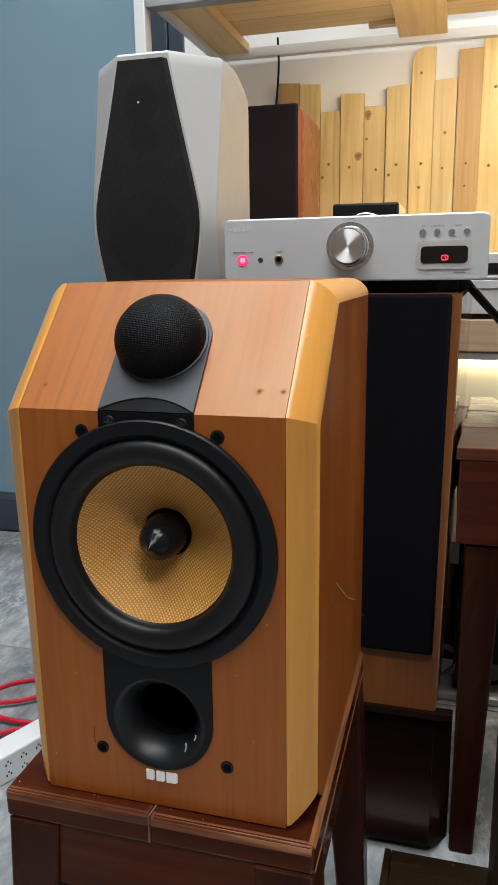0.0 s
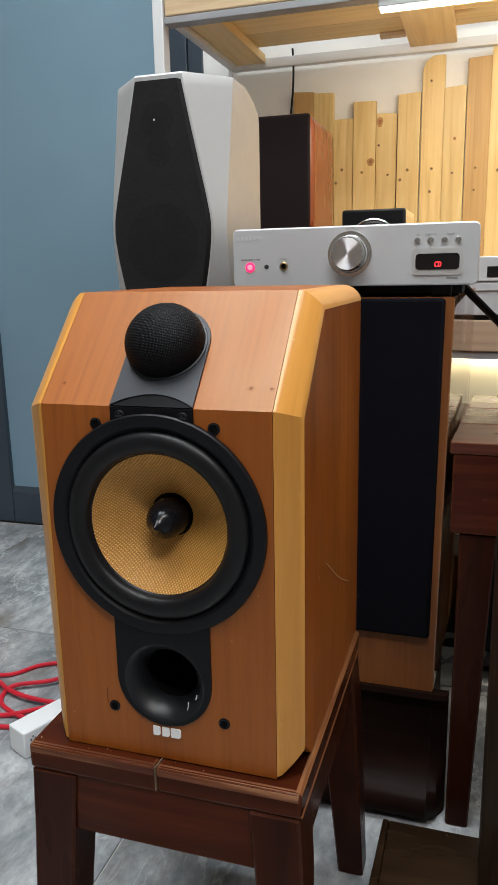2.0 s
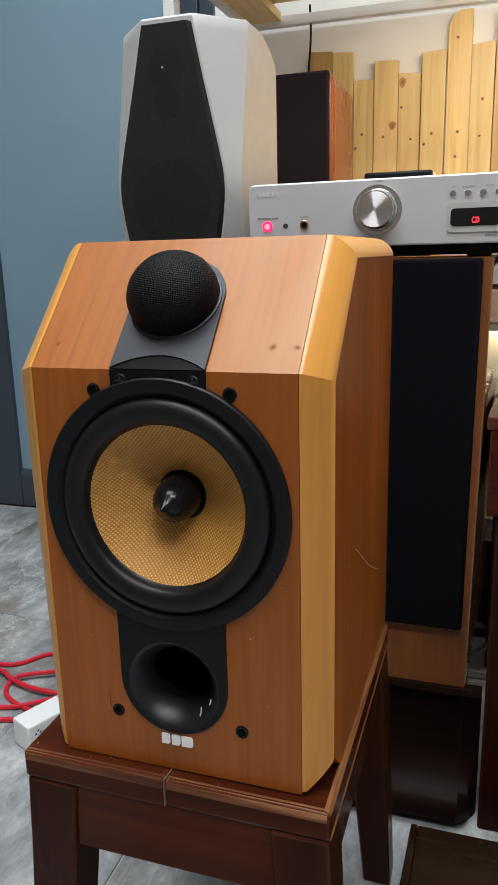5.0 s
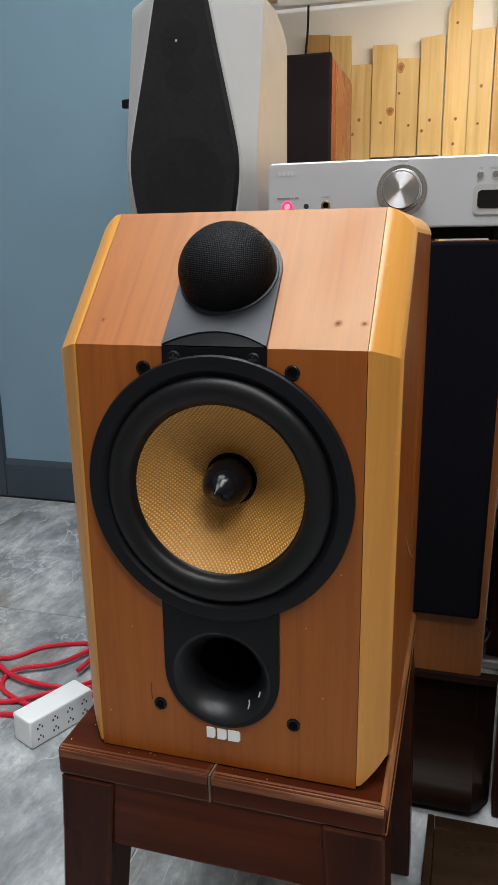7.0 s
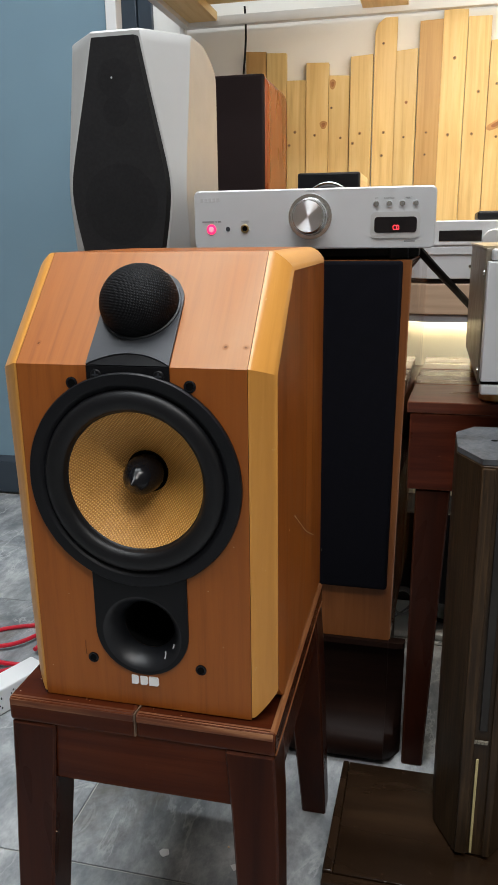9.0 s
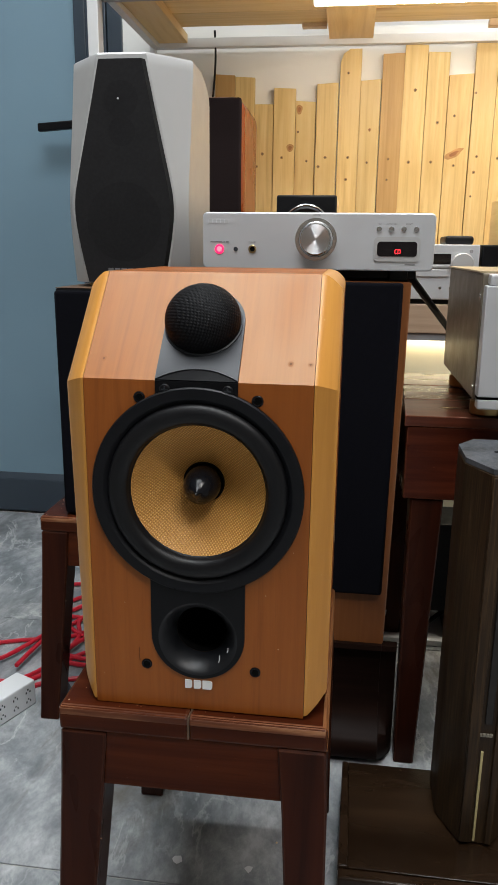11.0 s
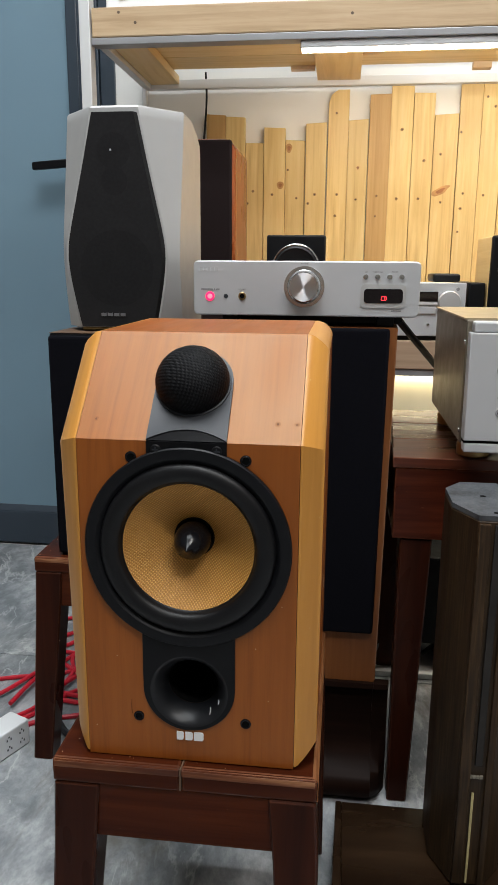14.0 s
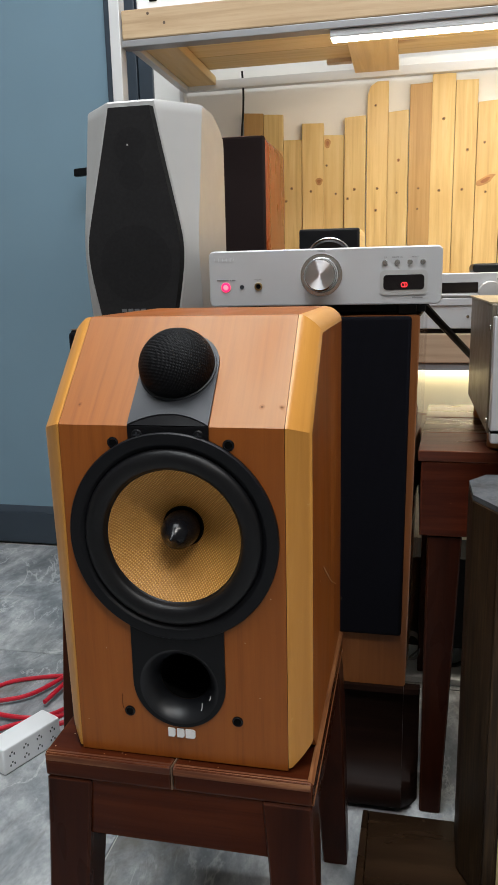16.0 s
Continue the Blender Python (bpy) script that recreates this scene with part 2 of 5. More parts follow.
BLACK = plain("black_plastic", (0.0042, 0.0044, 0.0056), 0.42, spec=0.2)
MATT = plain("matt_black_plastic", (0.004, 0.004, 0.005), 0.6, spec=0.12)
FLARE = plain("black_gloss_plastic", (0.0056, 0.006, 0.0078), 0.17, vary=0.3, scale=90, spec=0.22)
RUBBER = plain("black_rubber", (0.0055, 0.0056, 0.0068), 0.42, vary=0.25, spec=0.3)
RIM = plain("black_painted_rim", (0.0052, 0.0056, 0.0072), 0.45, spec=0.22)
PORTBLACK = plain("dusty_black_plastic", (0.0085, 0.0092, 0.0112), 0.38, vary=0.55, scale=150, spec=0.32)
VOID = plain("black_inside", (0.002, 0.002, 0.002), 0.9, bumps=0, spec=0.1)
SLATE = plain("slate_grey_plastic", (0.026, 0.029, 0.036), 0.45, spec=0.35)
KEVLAR = weave("yellow_woven_fibre", (0.42, 0.185, 0.032), (0.78, 0.44, 0.12), 0.0019, 0.45, 0.7)
BALLMESH = weave("black_wire_mesh", (0.0012, 0.0012, 0.0016), (0.0095, 0.0098, 0.012), 0.0011, 0.55, 0.7, 0.1, 0.12)
CLOTH = weave("black_grille_cloth", (0.0028, 0.0028, 0.0046), (0.0060, 0.0061, 0.0098), 0.0012, 0.9, 0.06, 0.0, 0.08)
SMOKECLOTH = plain("charcoal_grille_cloth", (0.0138, 0.0132, 0.0140), 0.8, vary=0.1, scale=220, bumps=0.3, spec=0.15)
DRIVERCLOTH = plain("darker_grille_cloth", (0.0108, 0.0103, 0.0110), 0.8, vary=0.1, scale=220, bumps=0.3, spec=0.15)
PLUMCLOTH = weave("brown_black_grille_cloth", (0.006, 0.0026, 0.0028), (0.012, 0.0056, 0.006), 0.0012, 0.8, 0.12, 0.0, 0.15)
SILVER = plain("satin_aluminium", (0.60, 0.61, 0.63), 0.38, 0.42, vary=0.04, scale=60, bumps=0.05)
PEARL = plain("pearl_silver_paint", (0.55, 0.548, 0.546), 0.44, 0.5, vary=0.02, bumps=0.04)
CHROME = plain("brushed_steel", (0.62, 0.62, 0.62), 0.22, 1.0, vary=0.15, scale=200)
BRASS = plain("brass", (0.42, 0.31, 0.14), 0.35, 1.0)
GUNMETAL = plain("bronze_grey_steel", (0.16, 0.135, 0.10), 0.4, 0.35, vary=0.04)
CHAMPAGNE = plain("champagne_steel", (0.52, 0.43, 0.28), 0.4, 0.5, vary=0.06)
WHITE = plain("white_plastic", (0.78, 0.79, 0.8), 0.4, vary=0.04)
LETTER = plain("white_lettering", (0.8, 0.8, 0.8), 0.45, vary=0.03)
BADGE = plain("dim_silver_badge", (0.12, 0.12, 0.125), 0.5, bumps=0)
GREYINK = plain("grey_print", (0.22, 0.22, 0.23), 0.6, vary=0.03, bumps=0)
PALEINK = plain("pale_grey_print", (0.5, 0.5, 0.51), 0.5, vary=0.03, bumps=0)
RACKMETAL = plain("white_painted_steel", (0.62, 0.62, 0.62), 0.4, 0.1, vary=0.06)
DARKMETAL = plain("grey_painted_steel", (0.30, 0.30, 0.31), 0.4, 0.3, vary=0.08)
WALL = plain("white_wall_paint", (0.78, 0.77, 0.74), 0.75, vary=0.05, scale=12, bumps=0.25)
# darker tone for the unseen walls, chosen to lower the ambient light
DIMWALL = plain("grey_beige_low_bounce_wall", (0.26, 0.24, 0.21), 0.8, vary=0.06, scale=12, bumps=0.25)
TEAL = plain("blue_grey_door_panel", (0.178, 0.278, 0.35), 0.4, vary=0.06, scale=14, bumps=0.05)
FRAMEBLUE = plain("dark_blue_grey_frame", (0.036, 0.05, 0.068), 0.36, vary=0.08, scale=20)
GROUT = plain("grey_grout", (0.5, 0.5, 0.48), 0.85, vary=0.1)
TILE = marble("grey_marble_tile")
RED = plain("red_cable_sleeve", (0.55, 0.012, 0.03), 0.4, vary=0.1, scale=200)
CEIL = plain("white_ceiling_paint", (0.8, 0.8, 0.8), 0.8, vary=0.03)
GREYCAP = plain("grey_fabric_cap", (0.06, 0.065, 0.072), 0.55, vary=0.45, scale=240, bumps=0.5)
STRIPGREY = plain("dull_grey_strip", (0.021, 0.0185, 0.0165), 0.5, vary=0.3, scale=120, spec=0.25)
YELLOWED = plain("yellowed_strip", (0.5, 0.42, 0.2), 0.5)
SCREEN = plain("black_glass", (0.006, 0.004, 0.005), 0.1, vary=0.1, bumps=0)
TUBE_GLOW = glow("lit_tube", (1.0, 0.95, 0.85), 14)
STRIP_GLOW = glow("lit_strip", (1.0, 0.92, 0.72), 4)
LAMP_GLOW = glow("lit_diffuser", (0.95, 0.98, 1.0), 2)
RED_GLOW = glow("red_display", (1.0, 0.03, 0.04), 3.5)
PINK_GLOW = glow("pink_led_ring", (1.0, 0.02, 0.13), 1.3)
HOT_GLOW = glow("pale_led_core", (0.9, 0.35, 0.45), 0.5)


# ---- mesh helpers ----
def finish(name, bm, mat, smooth=20):
    me = bpy.data.meshes.new(name)
    bmesh.ops.recalc_face_normals(bm, faces=bm.faces)
    bm.to_mesh(me)
    bm.free()
    me.materials.append(mat)
    me.polygons.foreach_set("use_smooth", [True] * len(me.polygons))
    me.set_sharp_from_angle(angle=radians(smooth))
    return me


def thing(name, at, label, category, group="", kind=""):
    ob = new(name)
    ob.location = at
    ob.empty_display_size = 0.02
    return tagged(ob, label, category, group, kind)


def part(name, bm, mat, parent=None, label="", smooth=20):
    """Links a bmesh, in world metres, as one mesh object under a thing or a part."""
    ob = new(name, finish(name, bm, mat, smooth) if isinstance(bm, bmesh.types.BMesh) else bm)
    if parent is not None:
        ob.parent = parent
        ob.matrix_parent_inverse = Matrix.Translation(-parent.location)
    return tagged(ob, label)


def single(name, bm, mat, label, category, group="", kind="", smooth=20):
    return tagged(part(name, bm, mat, None, "", smooth), label, category, group, kind)


def box(x0, x1, y0, y1, z0, z1, bevel=0.0, seg=2, bm=None):
    bm = bm or bmesh.new()
    v = bmesh.ops.create_cube(bm, size=1.0)["verts"]
    bmesh.ops.scale(bm, vec=(x1 - x0, y1 - y0, z1 - z0), verts=v)
    bmesh.ops.translate(bm, vec=((x0 + x1) / 2, (y0 + y1) / 2, (z0 + z1) / 2), verts=v)
    if bevel:
        e = list({e for w in v for e in w.link_edges})
        bmesh.ops.bevel(bm, geom=e, offset=bevel, segments=seg, affect="EDGES", profile=0.5)
    return bm


def loft(rings, cap=True, bm=None):
    """Skins closed rings of equal length."""
    bm = bm or bmesh.new()
    rows = [[bm.verts.new(p) for p in r] for r in rings]
    n = len(rows[0])
    for a, b in zip(rows, rows[1:]):
        for i in range(n):
            bm.faces.new((a[i], a[(i + 1) % n], b[(i + 1) % n], b[i]))
    if cap:
        bm.faces.new(rows[0][::-1])
        bm.faces.new(rows[-1])
    return bm


def prism(pts, axis, a, b, bevel=0.0, bm=None):
    """A flat outline pushed along an axis. Outline pairs are the other two axes in x, y, z order."""
    def at(p, v):
        return {"x": (v, p[0], p[1]), "y": (p[0], v, p[1]), "z": (p[0], p[1], v)}[axis]
    bm = loft([[at(p, a) for p in pts], [at(p, b) for p in pts]], bm=bm)
    if bevel:
        bmesh.ops.recalc_face_normals(bm, faces=bm.faces)
        bmesh.ops.bevel(bm, geom=list(bm.edges), offset=bevel, segments=2, affect="EDGES", profile=0.5)
    return bm


def lathe(profile, cx, y, cz, n=64, bm=None, m=None):
    """Turns (radius, depth) pairs round an axis that runs towards -y from (cx, y, cz), or along m's z."""
    bm = bm or bmesh.new()
    rows = []
    for r, d in profile:
        row = []
        for i in range(n if r > 1e-6 else 1):
            a = 2 * math.pi * i / n
            p = Vector((r * math.cos(a), r * math.sin(a), d))
            row.append(bm.verts.new(m @ p if m else (cx + p.x, y - d, cz + p.y)))
        rows.append(row)
    for a, b in zip(rows, rows[1:]):
        if len(a) == 1 and len(b) == 1:
            continue
        for i in range(n):
            j = (i + 1) % n
            if len(a) == 1:
                bm.faces.new((a[0], b[j], b[i]))
            elif len(b) == 1:
                bm.faces.new((a[i], a[j], b[0]))
            else:
                bm.faces.new((a[i], a[j], b[j], b[i]))
    return bm


def disc(r, depth, cx, y, cz, n=32, edge=0.0):
    e = edge or depth * 0.3
    return lathe([(r, 0), (r, depth - e), (r - e, depth), (0, depth)], cx, y, cz, n)


def ray_out(poly, cx, cz, a):
    best = None
    dx, dz = math.cos(a), math.sin(a)
    for (x0, z0), (x1, z1) in zip(poly, poly[1:] + poly[:1]):
        ex, ez = x1 - x0, z1 - z0
        det = dx * -ez + ex * dz
        if abs(det) < 1e-12:
            continue
        t = ((x0 - cx) * -ez + ex * (z0 - cz)) / det
        s = (dx * (z0 - cz) - dz * (x0 - cx)) / det
        if t > 0 and -1e-9 <= s <= 1 + 1e-9 and (best is None or t < best):
            best = t
    return cx + best * dx, cz + best * dz


def holed(poly, y, cx, cz, r, bm=None, n=64, thick=0.0):
    """A flat upright panel of that outline with one round hole; thick gives it a rim towards +y."""
    bm = bm or bmesh.new()
    angles = sorted([2 * math.pi * i / n for i in range(n)] + [math.atan2(z - cz, x - cx) % (2 * math.pi) for x, z in poly])
    angles = [a for i, a in enumerate(angles) if i == 0 or a - angles[i - 1] > 1e-4]
    outer = [ray_out(poly, cx, cz, a) for a in angles]
    o = [bm.verts.new((p[0], y, p[1])) for p in outer]
    c = [bm.verts.new((cx + r * math.cos(a), y, cz + r * math.sin(a))) for a in angles]
    k = len(angles)
    b = [bm.verts.new((p[0], y + thick, p[1])) for p in outer] if thick else None
    for i in range(k):
        j = (i + 1) % k
        bm.faces.new((o[i], o[j], c[j], c[i]))
        if b:
            bm.faces.new((b[i], b[j], o[j], o[i]))
    return bm


def sweep(points, r, n=8, steps=6):
    """A round cord through the points."""
    pts = [Vector(p) for p in points]
    path = []
    ext = [pts[0] * 2 - pts[1]] + pts + [pts[-1] * 2 - pts[-2]]
    for i in range(1, len(ext) - 2):
        p0, p1, p2, p3 = ext[i - 1:i + 3]
        for k in range(steps):
            t = k / steps
            path.append(0.5 * ((2 * p1) + (p2 - p0) * t + (2 * p0 - 5 * p1 + 4 * p2 - p3) * t * t + (3 * p1 - p0 - 3 * p2 + p3) * t ** 3))
    path.append(pts[-1])
    rings = []
    side = None
    for i, p in enumerate(path):
        d = (path[min(i + 1, len(path) - 1)] - path[max(i - 1, 0)]).normalized()
        ref = side if side is not None else (Vector((0, 0, 1)) if abs(d.z) < 0.9 else Vector((1, 0, 0)))
        u = (ref - d * ref.dot(d)).normalized()
        side = u
        w = d.cross(u)
        rings.append([p + u * (r * math.cos(2 * math.pi * k / n)) + w * (r * math.sin(2 * math.pi * k / n)) for k in range(n)])
    return loft(rings)


def lettering(text, size, x, y, z, mat, parent, name, align="CENTER", wide=1.0):
    """Raised letters on an upright face that looks towards -y."""
    cu = bpy.data.curves.new(name, "FONT")
    cu.body, cu.size, cu.align_x, cu.align_y, cu.extrude = text, size, align, "CENTER", 0.0001
    tmp = bpy.data.objects.new(name, cu)
    scene.collection.objects.link(tmp)
    bpy.context.view_layer.update()
    me = bpy.data.meshes.new_from_object(tmp.evaluated_get(bpy.context.evaluated_depsgraph_get()))
    bpy.data.objects.remove(tmp)
    me.transform(pose(x, y, z, 90, 0, 0) @ Matrix.Diagonal((wide, 1, 1, 1)))
    me.materials.clear()
    me.materials.append(mat)
    return part(name, me, None, parent)


# ---- setting ----
def build_room():
    Y = 1.8
    single("wall_north", box(-0.646, 2.0, Y, Y + 0.12, 0, 2.7), WALL, "white painted wall behind the shelves", "wall", kind="structure")
    single("wall_north_side", box(-2.6, -1.49, Y, Y + 0.12, 0, 2.7), WALL, "white painted wall beside the door", "wall", kind="structure")
    single("wall_north_top", box(-1.49, -0.646, Y, Y + 0.12, 2.2, 2.7), WALL, "white painted wall over the door", "wall", kind="structure")
    # side and rear walls are never in view; dimmed to cut bounce
    single("wall_west", box(-2.72, -2.6, -2.6, Y + 0.12, 0, 2.7), DIMWALL, "unseen grey-beige side wall, darkened to limit bounced light", "wall", kind="structure")
    single("wall_east", box(2.0, 2.12, -2.6, Y + 0.12, 0, 2.7), DIMWALL, "unseen grey-beige side wall, darkened to limit bounced light", "wall", kind="structure")
    single("wall_south", box(-2.72, 2.12, -2.72, -2.6, 0, 2.7), DIMWALL, "unseen grey-beige rear wall, darkened to limit bounced light", "wall", kind="structure")
    single("ceiling", box(-2.72, 2.12, -2.72, Y + 0.12, 2.7, 2.8), CEIL, "plain white ceiling", "ceiling", kind="structure")
    pn = thing("ceiling_panel_lamp", (-0.35, 0.1, 2.7), "large white square panel lamp lit on the ceiling", "ceiling lamp")
    part("frame", box(-0.97, 0.27, -0.52, 0.72, 2.655, 2.7, 0.005), WHITE, pn)
    part("diffuser", box(-0.95, 0.25, -0.5, 0.7, 2.648, 2.6548, 0.001), LAMP_GLOW, pn, "lit white diffuser")
    x, y = 0.7, -0.75
    rear = thing("ceiling_lamp", (-0.12, 0.78, 2.7), "white fluorescent batten lamp on the ceiling", "ceiling lamp")
    part("housing", box(-0.75, 0.51, 0.74, 0.82, 2.66, 2.7, 0.005), WHITE, rear)
    part("tube", box(-0.72, 0.48, 0.75, 0.81, 2.645, 2.658, 0.004), LAMP_GLOW, rear, "lit white tube")
    lamp = thing("ceiling_lamp", (x, y, 2.7), "white fluorescent batten lamp on the ceiling", "ceiling lamp")
    part("housing", box(x - 0.63, x + 0.63, y - 0.04, y + 0.04, 2.66, 2.7, 0.005), WHITE, lamp)
    part("tube", box(x - 0.6, x + 0.6, y - 0.03, y + 0.03, 2.645, 2.658, 0.004), LAMP_GLOW, lamp, "lit white tube")


def build_door():
    door = thing("door_1", (-1.07, 1.8, 0), "blue-grey panelled door with dark frame and black lever", "door", kind="structure")
    part("jamb", box(-0.735, -0.684, 1.785, 1.85, 0, 2.2, 0.002), FRAMEBLUE, door)
    part("jamb", box(-0.682, -0.646, 1.79, 1.85, 0, 2.2, 0.002), FRAMEBLUE, door)
    part("jamb", box(-1.49, -1.40, 1.785, 1.85, 0, 2.2, 0.002), FRAMEBLUE, door)
    part("lintel", box(-1.40, -0.735, 1.785, 1.85, 2.12, 2.2, 0.002), FRAMEBLUE, door)
    part("stile", box(-0.768, -0.738, 1.795, 1.835, 0.004, 2.117, 0.003), FRAMEBLUE, door)
    part("stile", box(-1.398, -1.305, 1.795, 1.835, 0.004, 2.117, 0.003), FRAMEBLUE, door)
    part("rail", box(-1.305, -0.768, 1.795, 1.835, 0.004, 0.10, 0.004), FRAMEBLUE, door)
    part("rail", box(-1.305, -0.768, 1.795, 1.835, 2.03, 2.117, 0.004), FRAMEBLUE, door)
    part("bead", prism([(1.797, 0.1), (1.812, 0.1), (1.812, 0.116), (1.808, 0.116)], "x", -1.305, -0.768), FRAMEBLUE, door)
    part("panel", box(-1.305, -0.768, 1.81, 1.83, 0.10, 2.03), TEAL, door)
    hd = part("lever_handle", prism([(-0.853, 1.0185), (-0.752, 1.0255), (-0.752, 1.0445), (-0.853, 1.0375)], "y", 1.745, 1.762, 0.003), BLACK, door, "black lever handle")
    part("neck", box(-0.77, -0.752, 1.76, 1.797, 1.022, 1.039, 0.003), BLACK, hd)


CHIPS = random.Random(4)


def build_bench():
    """The low bench under the main speaker, seat in two boards, rear legs raked."""
    x0, x1, y0, y1, top = -0.316, -0.0765, 0.424, 0.703, 0.348
    st = thing("stool", (-0.195, 0.58, 0), "low red-brown lacquered wooden stool with worn edges", "stool", "wooden stools")
    xm = -0.198
    part("seat_board", box(x0, xm - 0.0005, y0, y1, 0.325, top, 0.0028), STOOL, st)
    part("seat_board", box(xm + 0.0005, x1, y0 + 0.0008, y1, 0.325, top - 0.0006, 0.0028), STOOL, st)
    part("joint_filler", prism([(xm - 0.0006, y0 - 0.0002), (xm + 0.0006, y0 - 0.0002), (xm + 0.0034, y0 + 0.034), (xm + 0.0022, y0 + 0.034)], "z", 0.3265, top + 0.0002), FILLER, st, "pale dusty joint")
    # front and back aprons under the two boards, and the side aprons
    part("apron", box(x0 + 0.03, x1 - 0.03, y0 + 0.004, y0 + 0.022, 0.268, 0.3248, 0.002), STOOL, st)
    part("apron", box(x0 + 0.03, x1 - 0.03, y1 - 0.024, y1 - 0.006, 0.268, 0.3248, 0.002), STOOL, st)
    part("apron", box(x0 + 0.004, x0 + 0.022, y0 + 0.03, y1 - 0.03, 0.268, 0.3248, 0.002), STOOL, st)
    part("apron", box(x1 - 0.022, x1 - 0.004, y0 + 0.03, y1 - 0.03, 0.268, 0.3248, 0.002), STOOL, st)
    for sx in (-1, 1):
        for sy in (-1, 1):
            xo = (x0 + 0.001) if sx < 0 else (x1 - 0.001)
            yo = (y0 + 0.0003) if sy < 0 else (y1 - 0.001)
            rings = []
            for z, w, out in ((0.0, 0.031, 0.019 if sx < 0 else 0.006), (0.26, 0.040, 0.003), (0.3246, 0.042, 0.0)):
                rake = out * 0.3 if sy < 0 else 0.058 * (1 - z / 0.3246)
                xa, xb = sorted((xo + sx * out, xo - sx * w + sx * out))
                ya, yb = sorted((yo + sy * rake, yo - sy * w + (rake if sy > 0 else 0)))
                rings.append([(xa, ya, z), (xb, ya, z), (xb, yb, z), (xa, yb, z)])
            bm = loft(rings)
            bmesh.ops.bevel(bm, geom=list(bm.edges), offset=0.0018, segments=1, affect="EDGES")
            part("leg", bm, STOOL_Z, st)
    for k in range(30):
        u, w = CHIPS.random(), CHIPS.random()
        r = 0.0005 + 0.0010 * CHIPS.random() ** 2
        if k % 2:
            m = Matrix.Translation((x0 + 0.003 + (0.02 * u if k % 3 else 0.23 * u), y0 + 0.003 + (0.12 * w if k % 3 else 0.009 * w), top - 0.0002))
        else:
            m = Matrix.Translation((x0 + 0.006 + 0.032 * u + (0.19 if k % 4 else 0.0), y0 + 0.0008, 0.20 + 0.12 * w)) @ Euler((radians(90), 0, 0)).to_matrix().to_4x4()
        part("chip", lathe([(r, 0.0), (r * 0.7, 0.0004), (0, 0.0005)], 0, 0, 0, 7, m=m), SCUFF if k % 3 else RUBBED, st)
    # bare rubbed arris along the front and the open side
    front = [(0.0052, 0.0003), (0.0018, -0.0003), (0.0002, -0.0018), (-0.0004, -0.0042), (-0.0004, -0.0072), (0.0012, -0.0072), (0.0042, -0.0012)]
    for xa, xb, dy, dz in ((x0 + 0.002, xm - 0.0012, 0.0, 0.0), (xm + 0.0012, x1 - 0.002, 0.0008, -0.0006)):
        part("worn_edge", prism([(y0 + dy + a, top + dz + b) for a, b in front], "x", xa, xb), WORN, st, "front edge rubbed to bare wood")
    part("worn_edge", prism([(x1 - 0.0046, top - 0.0010), (x1 - 0.0046, top + 0.0004), (x1 - 0.0016, top - 0.0004), (x1 + 0.0004, top - 0.0026), (x1 - 0.0005, top - 0.0036)], "y", y0 + 0.003, y1 - 0.003), RUBBED, st, "bare orange worn edge")
    part("worn_edge", box(x1 - 0.0012, x1 + 0.0005, y0 + 0.004, y1 - 0.004, 0.3246, 0.3258), RUBBED, st, "bare orange worn edge")
    other = copy_thing(st, pose(-0.195 - 0.209, 0.58 + 0.456, 0))
    tagged(other, "low red-brown stool carrying a black loudspeaker")
    tagged(st, "low red-brown lacquered stool with worn edges under the cherry loudspeaker")
    return st


FILLER = plain("dusty_joint_filler", (0.13, 0.078, 0.046), 0.7, vary=0.3, scale=300)


# ---- the cherry loudspeaker ----
CX, CZ, FY = -0.1912, 0.5505, 0.4365
DENTS = random.Random(11)
# cross-section of the edge trim: a narrow flat beside the joint, then a broad chamfer
FACET_U = (0.0, 0.05, 0.10, 0.15, 0.40, 0.62, 0.84, 0.95, 1.0)
FACET_V = (0.0, 0.004, 0.016, 0.048, 0.28, 0.50, 0.76, 0.90, 1.0)


def draw_in(bm, s):
    """The cabinet's west side draws in slightly towards its foot."""
    for v in bm.verts:
        if s < 0 and v.co.x < CX - 0.0935 and v.co.z < 0.636:
            v.co.x = CX - 0.0928 + (v.co.x - CX + 0.0928) * (1 - 0.27 * (0.636 - v.co.z) / 0.287)


